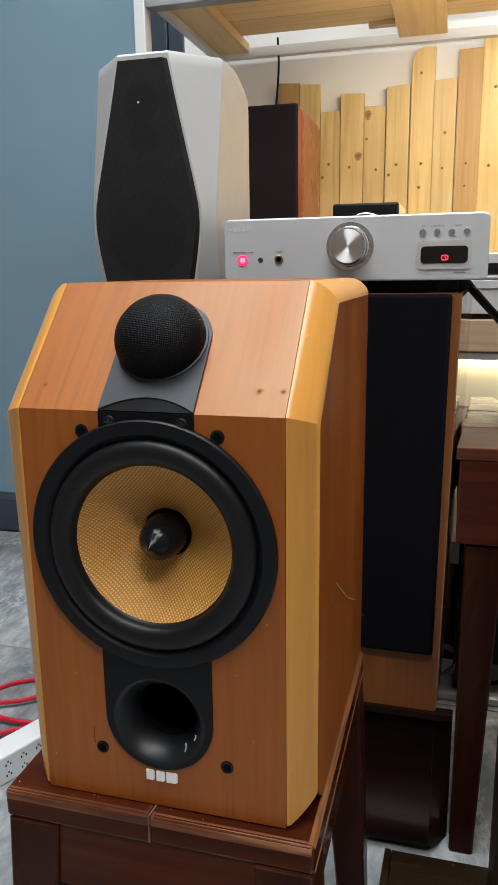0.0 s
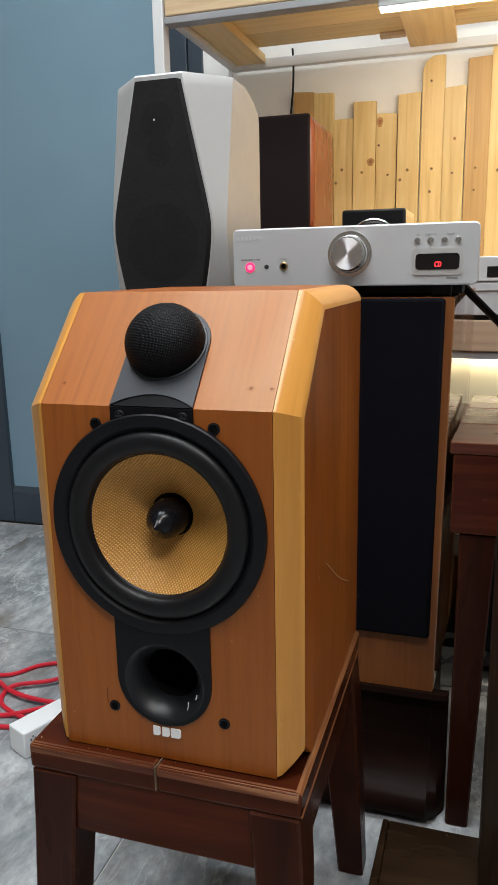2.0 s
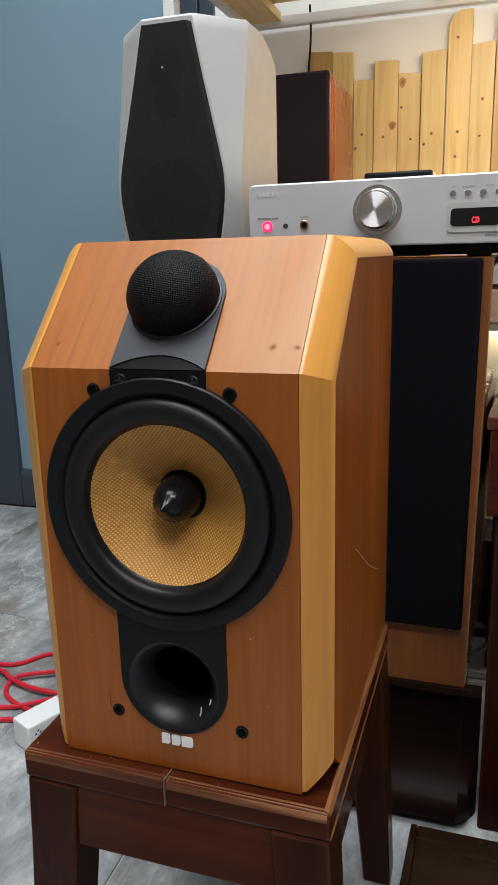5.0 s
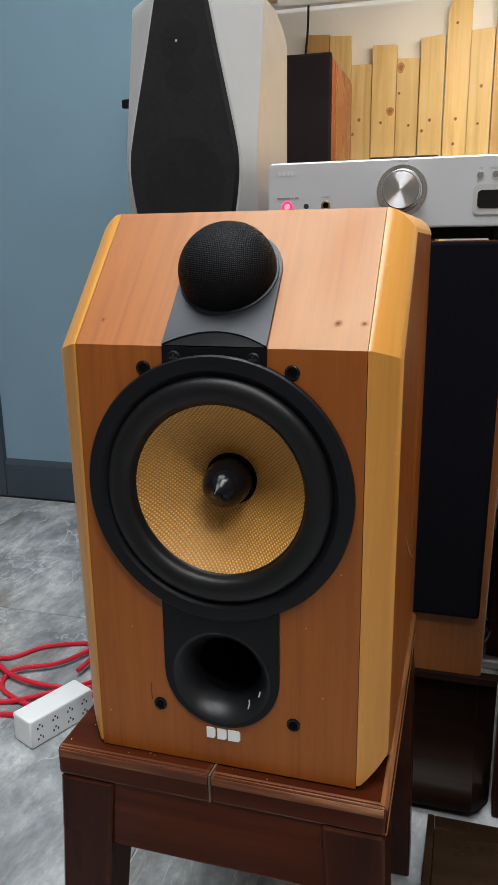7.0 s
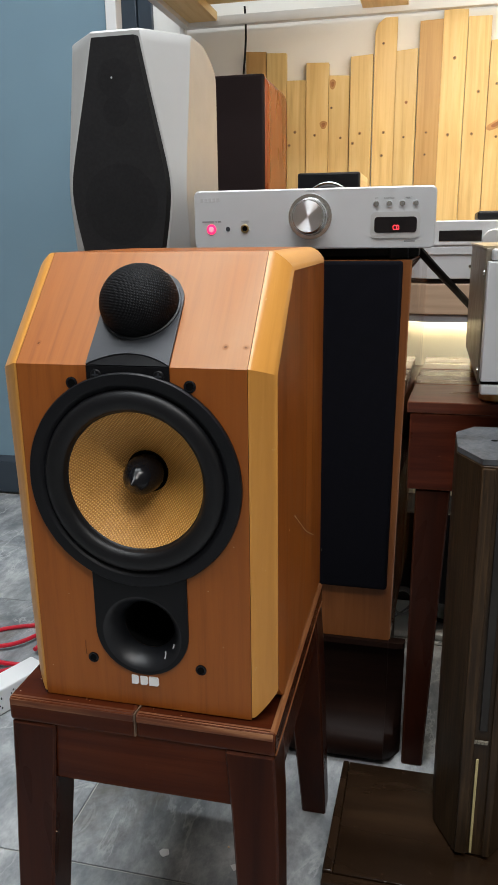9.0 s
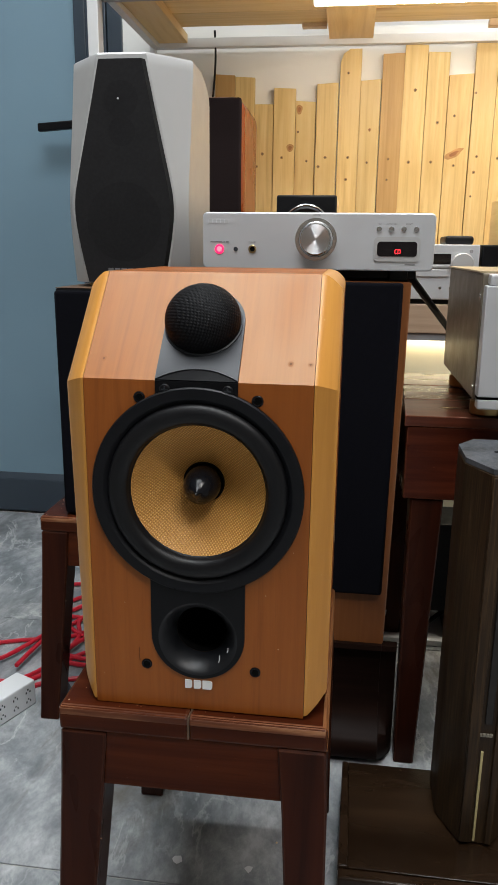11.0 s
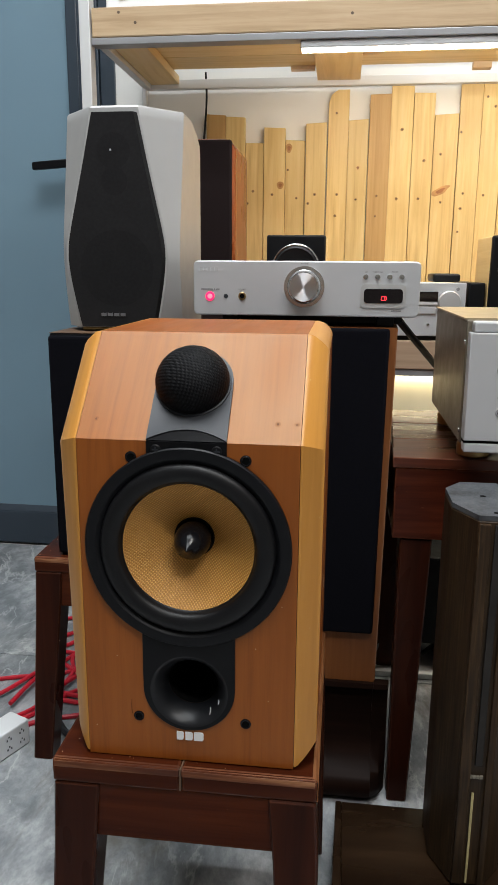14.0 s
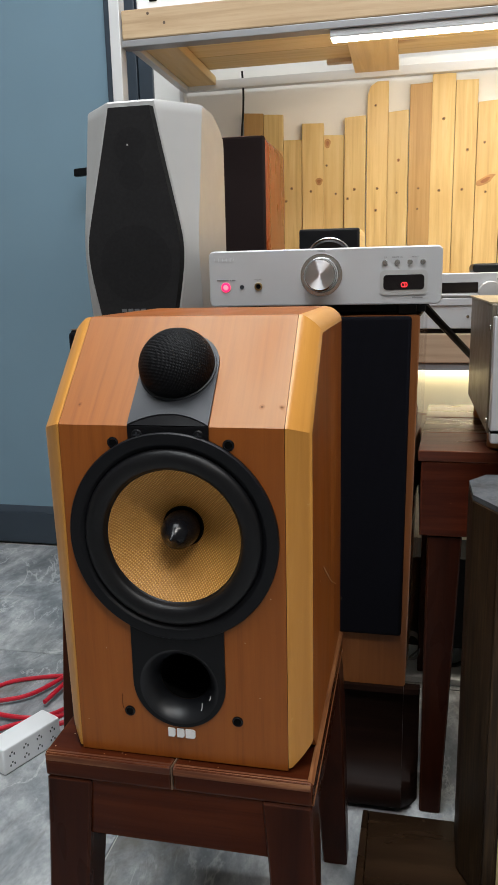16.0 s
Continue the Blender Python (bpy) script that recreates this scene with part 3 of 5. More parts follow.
def build_main_speaker():
    base, crease, topz, ytop, yback = 0.349, 0.6425, 0.7240, 0.5150, 0.700
    sp = thing("loudspeaker", (CX, 0.57, base), "cherry bookshelf loudspeaker with yellow cone and ball tweeter", "loudspeaker")
    xl, xr = CX - 0.0924, CX + 0.0924
    # veneered body with two openings in its front
    bm = bmesh.new()
    prof = [(FY, base), (FY, crease), (ytop, topz), (yback, topz), (yback, base)]
    a = [bm.verts.new((xl, *p)) for p in prof]
    b = [bm.verts.new((xr, *p)) for p in prof]
    bm.faces.new(a)
    bm.faces.new(b[::-1])
    for i in (1, 2, 3, 4):
        j = (i + 1) % 5
        bm.faces.new((a[i], b[i], b[j], a[j]))
    zs = 0.4690
    holed([(xl, zs), (xr, zs), (xr, crease), (xl, crease)], FY, CX, CZ, 0.0765, bm)
    holed([(xl, base), (xr, base), (xr, zs), (xl, zs)], FY, CX, 0.4215, 0.0385, bm)
    part("cabinet", bm, CHERRY, sp)
    inner = [(FY, 0.3515), (FY, crease), (ytop, topz), (yback, topz)]
    outer = [(0.4515, 0.371), (0.4515, 0.6360), (0.5225, 0.7085), (yback, 0.7085)]
    for s in (-1, 1):
        bm = prism([(0.4740, base + 0.0015), (0.4517, 0.3725), (0.4517, 0.6358), (0.5227, 0.7083), (yback, 0.7083), (yback, base + 0.0015)], "x", CX + s * 0.0926, CX + s * 0.1117)
        draw_in(bm, s)
        part("side_panel", bm, CHERRY_LIT_SIDE, sp)
        bm = bmesh.new()
        rows = []
        for k in range(9):
            t = k / 8
            row = []
            for p, q, flat in zip(inner, outer, (0.9, 1.0, 0.6, 0.1)):
                u = flat * FACET_U[k] + (1 - flat) * math.sin(t * math.pi / 2)
                v = flat * FACET_V[k] + (1 - flat) * (1 - math.cos(t * math.pi / 2))
                row.append(bm.verts.new((CX + s * (0.0928 + 0.0191 * u), p[0] + (q[0] - p[0]) * v, p[1] + (q[1] - p[1]) * v)))
            rows.append(row)
        back = [bm.verts.new((CX + s * 0.0928, 0.4518, 0.36)), bm.verts.new((CX + s * 0.0928, 0.4518, 0.6358)), bm.verts.new((CX + s * 0.0928, 0.5227, 0.7083)), bm.verts.new((CX + s * 0.0928, yback, 0.7083))]
        rows.insert(0, back)
        for p, q in zip(rows, rows[1:]):
            for i in range(3):
                bm.faces.new((p[i], p[i + 1], q[i + 1], q[i]))
        bm.faces.new([r[0] for r in rows])
        bm.faces.new([r[-1] for r in rows][::-1])
        draw_in(bm, s)
        part("edge_trim", bm, MAPLE, sp, "honey-coloured solid wood edge trim", 24)
        for k in range(16):
            w = DENTS.random()
            z = 0.40 + 0.22 * DENTS.random()
            m = Matrix.Translation((CX + s * (0.0935 + 0.0172 * w), FY + 0.0009 + 0.0140 * w, z)) @ Vector((s * 0.62, -0.78, 0)).to_track_quat("Z", "Y").to_matrix().to_4x4()
            part("dent", lathe([(0.0004 + 0.0004 * DENTS.random(), 0.00015), (0, 0.0002)], 0, 0, 0, 8, m=m), KNOT if k % 3 else SCUFF, sp)
    # bass driver
    dr = part("woofer", lathe([(0.0878, -0.002), (0.0878, 0.0030), (0.0868, 0.0044), (0.0800, 0.0050), (0.0785, 0.0046), (0.0770, 0.0034), (0.0748, 0.0012), (0.074, -0.004)], CX, FY, CZ, 96), RIM, sp, "black driver rim")
    roll = [(0.0752, -0.001)] + [(0.0662 + 0.0086 * math.cos(math.pi * k / 12), 0.0006 + 0.0068 * math.sin(math.pi * k / 12)) for k in range(13)] + [(0.0566, -0.0012), (0.0556, -0.0022)]
    part("surround", lathe(roll, CX, FY, CZ, 96), RUBBER, dr, "black rubber surround")
    cone = [(0.0562, -0.0015)] + [(0.0556 - 0.0384 * k / 10, -0.002 - 0.0285 * (k / 10) ** 0.86) for k in range(11)]
    part("cone", lathe(cone, CX, FY, CZ, 96), KEVLAR, dr, "yellow woven fibre cone")
    part("voice_coil_ring", lathe([(0.0183, -0.0300), (0.0166, -0.0300), (0.0164, -0.045), (0, -0.045)], CX, FY, CZ, 48), VOID, dr)
    plug = [(0.0156, -0.045), (0.0160, -0.030), (0.0158, -0.0225), (0.0152, -0.0165), (0.0142, -0.0118), (0.0126, -0.0080), (0.0105, -0.0049), (0.0080, -0.0025), (0.0055, -0.0004), (0.0034, 0.0018), (0.0018, 0.0041), (0.0008, 0.0056), (0, 0.0062)]
    part("phase_plug", lathe(plug, CX, FY, CZ, 48), FLARE, dr, "glossy black bullet plug", 40)
    # tweeter on the slope
    sl = Vector((0, ytop - FY, topz - crease)).normalized()
    nrm = Vector((0, -sl.z, sl.y))

    def on_slope(u, v, h):
        return Vector((CX + u, FY, crease)) + sl * v + nrm * h
    vc, vb = 0.0590, 0.0552

    edge = [(0.0332, 0.0), (0.0330, vc - 0.01)] + [(0.0328 * math.cos(math.pi * k / 20), vc + 0.0325 * math.sin(math.pi * k / 20)) for k in range(21)] + [(-0.0330, vc - 0.01), (-0.0332, 0.0)]
    arch = [(-0.0332 + 0.0664 * k / 12, 0.0105 * (1 - (2 * k / 12 - 1) ** 2)) for k in range(1, 12)]
    tw = part("tweeter_plate", loft([[on_slope(u, v, h) for u, v in edge + arch] for h in (-0.001, 0.0022)]), SLATE, sp, "slate-grey tweeter plate")
    m = Matrix.Translation(on_slope(-0.0008, vb, 0)) @ nrm.to_track_quat("Z", "Y").to_matrix().to_4x4()
    part("dish", lathe([(0.0324, 0.0022), (0.0322, 0.0032), (0.031, 0.0036), (0.0295, 0.003)], 0, 0, 0, 64, m=m), SLATE, tw)
    ball = [(0.0285, 0.0)] + [(0.0312 * math.cos(a), 0.0080 + 0.0262 * math.sin(a)) for a in [(-24 + 114 * k / 18) * math.pi / 180 for k in range(18)]] + [(0, 0.0342)]
    part("mesh_ball", lathe(ball, 0, 0, 0, 72, m=m), BALLMESH, tw, "black wire-mesh tweeter ball")
    # black plate between slope and driver

    bm = loft([[(CX + u, FY - h, crease + v) for u, v in [(-0.0332, -0.03), (0.0332, -0.03), (0.0332, 0.0), (-0.0332, 0.0)]] for h in (-0.001, 0.0016)])
    loft([[on_slope(u, v, h) for u, v in [(-0.0332, 0.0)] + arch + [(0.0332, 0.0)]] for h in (-0.001, 0.0012)], bm=bm)
    pl = part("driver_bracket", bm, MATT, sp, "black bracket with two screws")
    for s in (-1, 1):
        sx, sz = CX + s * 0.0252, 0.6358
        sc = part("screw", lathe([(0.0044, 0), (0.0044, 0.0007), (0.0036, 0.0013), (0, 0.0016)], sx, FY - 0.0016, sz, 20), BLACK, pl)
        for a, b in ((0.0026, 0.0005), (0.0005, 0.0026)):
            part("slot", box(sx - a, sx + a, FY - 0.0034, FY - 0.0030, sz - b, sz + b), SLATE, sc)
    # reflex port
    outline = [(0.0405, 0.047), (-0.0405, 0.047)] + [(-0.0405 * math.cos(math.pi * k / 24), -0.0075 - 0.0405 * math.sin(math.pi * k / 24)) for k in range(25)]
    pz = 0.4180
    port = part("port_plate", holed([(CX + u, 0.4285 + v) for u, v in outline], FY - 0.0016, CX, pz, 0.0345, thick=0.004), BLACK, sp, "black port plate")
    part("port_flare", lathe([(0.0346, 0.0016), (0.0335, 0.0012), (0.0320, 0.0001), (0.0302, -0.0018), (0.0282, -0.0042), (0.0262, -0.0072), (0.0244, -0.0108), (0.0230, -0.0148), (0.0224, -0.0180)], CX, FY, pz, 64), PORTBLACK, port, "dusty black flared port", 40)
    part("port_end", lathe([(0.0223, -0.0180), (0.0221, -0.09), (0, -0.09)], CX, FY, pz, 32), VOID, port)
    # two short pale strokes low on the flare
    for dx, dz, h in ((0.0175, -0.0200, 0.0030), (0.0250, -0.0110, 0.0016)):
        part("scuff_mark", sweep([(CX + dx, FY - 0.0001 + 0.0030, pz + dz - h), (CX + dx + 0.0006, FY + 0.0040, pz + dz), (CX + dx + 0.0004, FY + 0.0046, pz + dz + h)], 0.0005, 5), PALEINK, port, "small pale streak")
    # grille sockets
    for u, z in ((-0.0465, 0.6285), (0.0487, 0.6285), (-0.0457, 0.3905), (0.0500, 0.3905)):
        so = part("grille_socket", lathe([(0.0047, -0.001), (0.0047, 0.0006), (0.0040, 0.0011), (0.0031, 0.0008), (0.0028, -0.001)], CX + u, FY, z, 24), FLARE, sp)
        part("socket_hole", lathe([(0.0029, 0.0004), (0, 0.0004)], CX + u, FY, z, 16), VOID, so)
    # maker's mark as plain white shapes
    for u, w in ((-0.0085, 0.0062), (-0.0005, 0.0066), (0.0082, 0.0086)):
        bm = prism([(CX + u - w / 2, 0.3702), (CX + u + w / 2 - 0.0012, 0.3702), (CX + u + w / 2, 0.3716), (CX + u + w / 2, 0.3768), (CX + u + w / 2 - 0.0012, 0.3782), (CX + u - w / 2, 0.3782)], "y", FY - 0.0012, FY + 0.0005)
        part("badge_block", bm, LETTER, sp, "small white badge shape")
    part("scratch", sweep([(-0.0793, 0.5290, 0.4960), (-0.0793, 0.5580, 0.4780), (-0.0793, 0.5950, 0.4550), (-0.0793, 0.6440, 0.4310)], 0.00035, 5), SCUFF, sp, "pale scratch")
    for p in ((0.7120, 0.3840), (0.5030, 0.4930)):
        part("nick", lathe([(0.0011, 0), (0, 0.0003)], 0, 0, 0, 8, m=Matrix.Translation((CX + 0.1118, *p)) @ Euler((0, radians(90), 0)).to_matrix().to_4x4()), SCUFF, sp)
    part("crack", sweep([(CX - 0.0520, FY - 0.0001, 0.4060), (CX - 0.0523, FY - 0.0001, 0.3990), (CX - 0.0519, FY - 0.0001, 0.3925)], 0.0003, 5), KNOT, sp, "fine dark crack")
    for u, z in ((0.0695, 0.4140), (-0.0640, 0.4480), (0.0800, 0.5030), (0.0580, 0.4630), (-0.0850, 0.3780)):
        part("nick", lathe([(0.00045, 0.0001), (0, 0.0003)], CX + u, FY, z, 8), SCUFF, sp)
    # knots in the veneer of the slope: a dark heart in a paler eye
    for u, v, r in ((-0.079, 0.0195, 1.0), (0.073, 0.0195, 1.0), (0.0885, 0.0195, 0.8)):
        for grow, lift, mat in ((1.0, 0.0001, KNOT_EYE), (0.42, 0.00018, KNOT)):
            bm = bmesh.new()
            ring = [2 * math.pi * k / 14 for k in range(14)]
            bm.faces.new([bm.verts.new(on_slope(u + r * grow * 0.0024 * math.cos(a) * (1 + 0.2 * math.sin(2 * a + u * 90)), v + r * grow * 0.0026 * math.sin(a), lift)) for a in ring])
            part("veneer_knot", bm, mat, sp)


KNOT_EYE = plain("veneer_knot_eye", (0.25, 0.070, 0.014), 0.46, vary=0.15, scale=300, spec=0.36, bumps=0)
SCUFF = plain("pale_scuffed_wood", (0.6, 0.42, 0.26), 0.6, vary=0.2)
KNOT = plain("veneer_knot_wood", (0.13, 0.036, 0.010), 0.5, vary=0.3, scale=300, spec=0.2, bumps=0)


for m in (KNOT, KNOT_EYE):
    m.node_tree.nodes["Principled BSDF"].inputs["Specular Tint"].default_value = (1.0, 0.89, 0.60, 1)


# ---- loudspeakers behind ----
def build_silver_speaker():
    cx, yf, z0, z1 = -0.396, 0.945, 0.694, 0.998
    sp = thing("loudspeaker", (cx, 1.05, z0), "silver loudspeaker with waisted charcoal grille on a black speaker", "loudspeaker")
    zs = [0.0, 0.02, 0.05, 0.1, 0.14, 0.18, 0.22, 0.26, 0.304]

    def half(h):
        pts = [(0, 0.057), (0.03, 0.0628), (0.06, 0.0680), (0.085, 0.0712), (0.104, 0.0722), (0.122, 0.0708), (0.145, 0.0665), (0.18, 0.0590), (0.24, 0.0462), (0.304, 0.0335)]
        for (a, u), (b, w) in zip(pts, pts[1:]):
            if h <= b:
                return u + (w - u) * (h - a) / (b - a)
        return pts[-1][1]
    hs = [0.304 * k / 24 for k in range(25)]
    rings = []
    for h in hs:
        w = half(h) + 0.0012
        q = w + 0.0048 * max(0.0, (w - 0.036) / 0.037)
        sy = yf + max(0.004, (0.088 - w) * 1.05)
        cut = 0.0 if h < 0.27 else 0.13 * ((h - 0.27) / 0.034) ** 2 * 0.5
        rings.append([(cx - q, yf, z0 + h), (cx + w, yf, z0 + h), (cx + 0.088, sy, z0 + h), (cx + 0.088, 1.125 - cut, z0 + h), (cx - 0.088, 1.125 - cut, z0 + h), (cx - 0.088, sy, z0 + h)])
    mid = Vector((cx, 1.03, 0))
    rings.append([(mid.x + (x - mid.x) * 0.972, mid.y + (y - mid.y) * 0.972, z + 0.0028) for x, y, z in rings[-1]])
    part("cabinet", loft(rings), PEARL, sp, "", 34)
    rings = []
    for h in [0.0012 + 0.2955 * k / 24 for k in range(25)]:
        w = half(h) - 0.001
        q = w + 0.0048 * max(0.0, (w - 0.034) / 0.037)
        rings.append([(cx - q, yf + 0.002, z0 + h), (cx - q + 0.004, yf - 0.009, z0 + h), (cx + w - 0.004, yf - 0.009, z0 + h), (cx + w, yf + 0.002, z0 + h)])
    gr = part("grille", loft(rings), SMOKECLOTH, sp, "charcoal cloth grille")
    for h, r in ((0.246, 0.024), (0.205, 0.019), (0.085, 0.054)):
        part("driver_shape", lathe([(r, 0.00002), (r - 0.006, 0.00014), (0, 0.00016)], cx, yf - 0.009, z0 + h, 40), DRIVERCLOTH, gr)
    part("indicator", disc(0.0014, 0.0006, cx - 0.004, yf - 0.0092, z0 + 0.247, 12), PALEINK, sp)
    for k, u in enumerate((-0.0145, -0.0048, 0.0048, 0.0145)):
        part("badge_block", box(cx - 0.007 + u - 0.0037, cx - 0.007 + u + 0.0037, yf - 0.0105, yf - 0.0085, z0 + 0.0168, z0 + 0.0212), BADGE, sp)
    part("foot_plate", box(cx - 0.06, cx + 0.06, yf + 0.005, 1.15, z0 - 0.006, z0 - 0.0002, 0.002), BRASS, sp)


TOPWOOD = wood("dull_brown_veneer", (0.10, 0.055, 0.03), (0.15, 0.085, 0.048), (0.2, 0.12, 0.07), "x", 60, 0.5)


def build_black_speaker():
    sp = thing("loudspeaker", (-0.39, 1.0, 0.349), "black loudspeaker with black grille standing on a stool", "loudspeaker")
    part("cabinet", box(-0.492, -0.292, 0.905, 1.15, 0.349, 0.6868, 0.003), BLACK, sp)
    part("top_panel", box(-0.4915, -0.2925, 0.9055, 1.1495, 0.6869, 0.6879, 0.0004), TOPWOOD, sp, "thin brown veneered top")
    part("grille", box(-0.49, -0.294, 0.893, 0.9045, 0.352, 0.684, 0.004), CLOTH, sp)


def build_tower():
    sp = thing("loudspeaker", (-0.115, 1.0, 0.18), "walnut loudspeaker with tall black grille on a dark box", "loudspeaker")
    # sides that spread a little towards the top and the back
    def slab(a, b, ya, yb, za, zb):
        lean = [a - 0.0075, a]
        return loft([[(b if b < 0 else lean[k], ya, z), (lean[k], ya, z), (lean[k] + 0.018, yb, z), (b, yb, z)] for k, z in ((0, za), (1, zb))])
    part("cabinet", slab(0.0035, -0.232, 0.878, 1.27, 0.18, 0.7045), WALNUT_FRONT, sp)
    bm = loft([[(x, 0.8795, z), (x + 0.0015, 0.8795, z), (x + 0.0195, 1.269, z), (x + 0.018, 1.269, z)] for x, z in ((-0.0039, 0.1815), (0.0036, 0.7035))])
    part("side_panel", bm, WALNUT, sp, "polished walnut side panel")
    bm = loft([[(-0.226, y, z), (x, y, z), (x, y + 0.0116, z), (-0.226, y + 0.0116, z)] for x, z, y in ((-0.0098, 0.262, 0.866), (-0.0055, 0.7035, 0.866))])
    bmesh.ops.bevel(bm, geom=list(bm.edges), offset=0.004, segments=2, affect="EDGES", profile=0.5)
    part("grille", bm, CLOTH, sp, "black cloth grille")


def build_dark_box():
    bx = thing("low_box", (-0.11, 1.0, 0), "dark varnished low wooden box carrying the walnut loudspeaker", "box")
    prof = [(1.2, 0.0), (1.2, 0.1795), (0.872, 0.1795), (0.8705, 0.172), (0.884, 0.168), (0.886, 0.14), (0.884, 0.105), (0.879, 0.078), (0.868, 0.058), (0.853, 0.046), (0.843, 0.041), (0.836, 0.033), (0.833, 0.022), (0.836, 0.012), (0.846, 0.008), (0.860, 0.008), (0.860, 0.0)]
    bm = prism(prof, "x", -0.25, -0.0045)
    part("body", bm, DARKBOX, bx, "", 50)
    # the end runs back at a slant from the lip to the full width
    rings = []
    for x, push in ((-0.0043, 0.0), (0.0080, 0.018), (0.0165, 0.040), (0.0185, 0.046)):
        rings.append([(x, max(min(y, 0.888), 0.833 + push), z) for y, z in prof])
    part("end_cap", loft(rings), DARKBOX, bx, "", 50)


def build_mahogany_speaker():
    sp = thing("loudspeaker", (-0.39, 1.6, 0.6445), "reddish mahogany loudspeaker with dark grille on the rack", "loudspeaker")
    part("cabinet", box(-0.475, -0.303, 1.485, 1.72, 0.6445, 1.047, 0.028, 8), MAHOGANY, sp)
    part("grille", box(-0.472, -0.307, 1.472, 1.4848, 0.655, 1.040, 0.005), PLUMCLOTH, sp)


def build_small_speaker(x0, x1, y0, name, side):
    sp = thing("loudspeaker", ((x0 + x1) / 2, 1.46, 0.6445), "small pale wood loudspeaker with ringed black front", "loudspeaker", "small rack loudspeakers")
    part("cabinet", box(x0, x1, y0 + 0.008, y0 + 0.16, 0.6445, 0.845, 0.003), PINE_Y, sp)
    fr = part("front", box(x0 + (0.0 if side else 0.0005), x1 - 0.0005, y0 - 0.004, y0 + 0.0078, 0.646, 0.8455, 0.004), BLACK, sp, "black front panel")
    cx, r = (x0 + x1) / 2, 0.047
    part("driver_ring", lathe([(r, 0), (r, 0.002), (r - 0.0015, 0.003), (r - 0.003, 0.002), (r - 0.0035, 0)], cx, y0 - 0.004, 0.782, 48), CHROME, fr, "thin silver ring")
    part("driver_cone", lathe([(r - 0.0035, 0.001), (r - 0.008, 0.003), (r - 0.014, 0.001), (0.016, 0.0004), (0.012, 0.004), (0, 0.006)], cx, y0 - 0.004, 0.782, 40), RUBBER, fr)


BADGEGOLD = plain("dull_pale_badge", (0.20, 0.18, 0.14), 0.5, vary=0.1, bumps=0)


def build_column():
    sp = thing("column_speaker", (0.107, 0.715, 0.04), "tall dark wood-grain column loudspeaker with grey cap", "loudspeaker")
    o = [(0.087, 0.660), (0.126, 0.660), (0.150, 0.690), (0.150, 0.765), (0.130, 0.795), (0.086, 0.795), (0.064, 0.765), (0.064, 0.705)]
    bm = prism(o, "z", 0.0405, 0.5125)
    bmesh.ops.recalc_face_normals(bm, faces=bm.faces)
    bmesh.ops.bevel(bm, geom=list(bm.edges), offset=0.0015, segments=1, affect="EDGES")
    part("body", bm, COLUMN, sp)
    ins = [(0.107 + (x - 0.107) * 0.99, 0.7275 + (y - 0.7275) * 0.99) for x, y in o]
    cap = part("cap", prism(ins, "z", 0.5127, 0.5185), GREYCAP, sp, "worn grey cap")
    for x, y in ((0.104, 0.735), (0.108, 0.672)):
        part("screw_hole", lathe([(0.004, 0.0), (0.003, 0.0004), (0, 0.0004)], 0, 0, 0, 16, m=Matrix.Translation((x, y, 0.5184))), VOID, cap)
    for xa, xb in ((0.0872, 0.1000), (0.1175, 0.1258)):
        part("front_batten", box(xa, xb, 0.6545, 0.6598, 0.045, 0.51, 0.0012), COLUMN, sp)
    part("front_strip", box(0.1045, 0.1130, 0.6562, 0.6598, 0.21, 0.509, 0.0008), STRIPGREY, sp, "dull grey front strip")
    for k in range(5):
        x = 0.0950 + 0.0040 * k
        part("badge_block", prism([(x, 0.1925), (x + 0.0032, 0.1925), (x + 0.0040, 0.1960), (x + 0.0008, 0.1960)], "y", 0.657, 0.6598), BADGEGOLD, sp, "small dull pale badge shape")
    part("edge_strip", box(0.1035, 0.1065, 0.6575, 0.6598, 0.045, 0.172, 0.0006), YELLOWED, sp, "yellowed narrow strip")


def build_board():
    bd = thing("floor_board", (0.2, 0.7, 0), "brown varnished board lying on the tiled floor", "board")
    part("panel", box(-0.0465, 0.55, 0.602, 0.79, 0.006, 0.039, 0.001), BOARD, bd)
    part("edge_moulding", box(-0.059, 0.552, 0.586, 0.6018, 0.004, 0.0385, 0.003), BOARD, bd)
    part("edge_moulding", prism([(-0.059, 0.602), (-0.0467, 0.602), (-0.0467, 0.79), (-0.055, 0.79)], "z", 0.004, 0.0405, 0.002), BOARD, bd)
    for k in range(8):
        r = 0.0003 + 0.0004 * CHIPS.random()
        m = Matrix.Translation((-0.055 + 0.19 * CHIPS.random(), 0.61 + 0.17 * CHIPS.random(), 0.0391))
        part("scuff", lathe([(r, 0.0), (r * 0.7, 0.0003), (0, 0.0004)], 0, 0, 0, 7, m=m), TOPWOOD, bd)


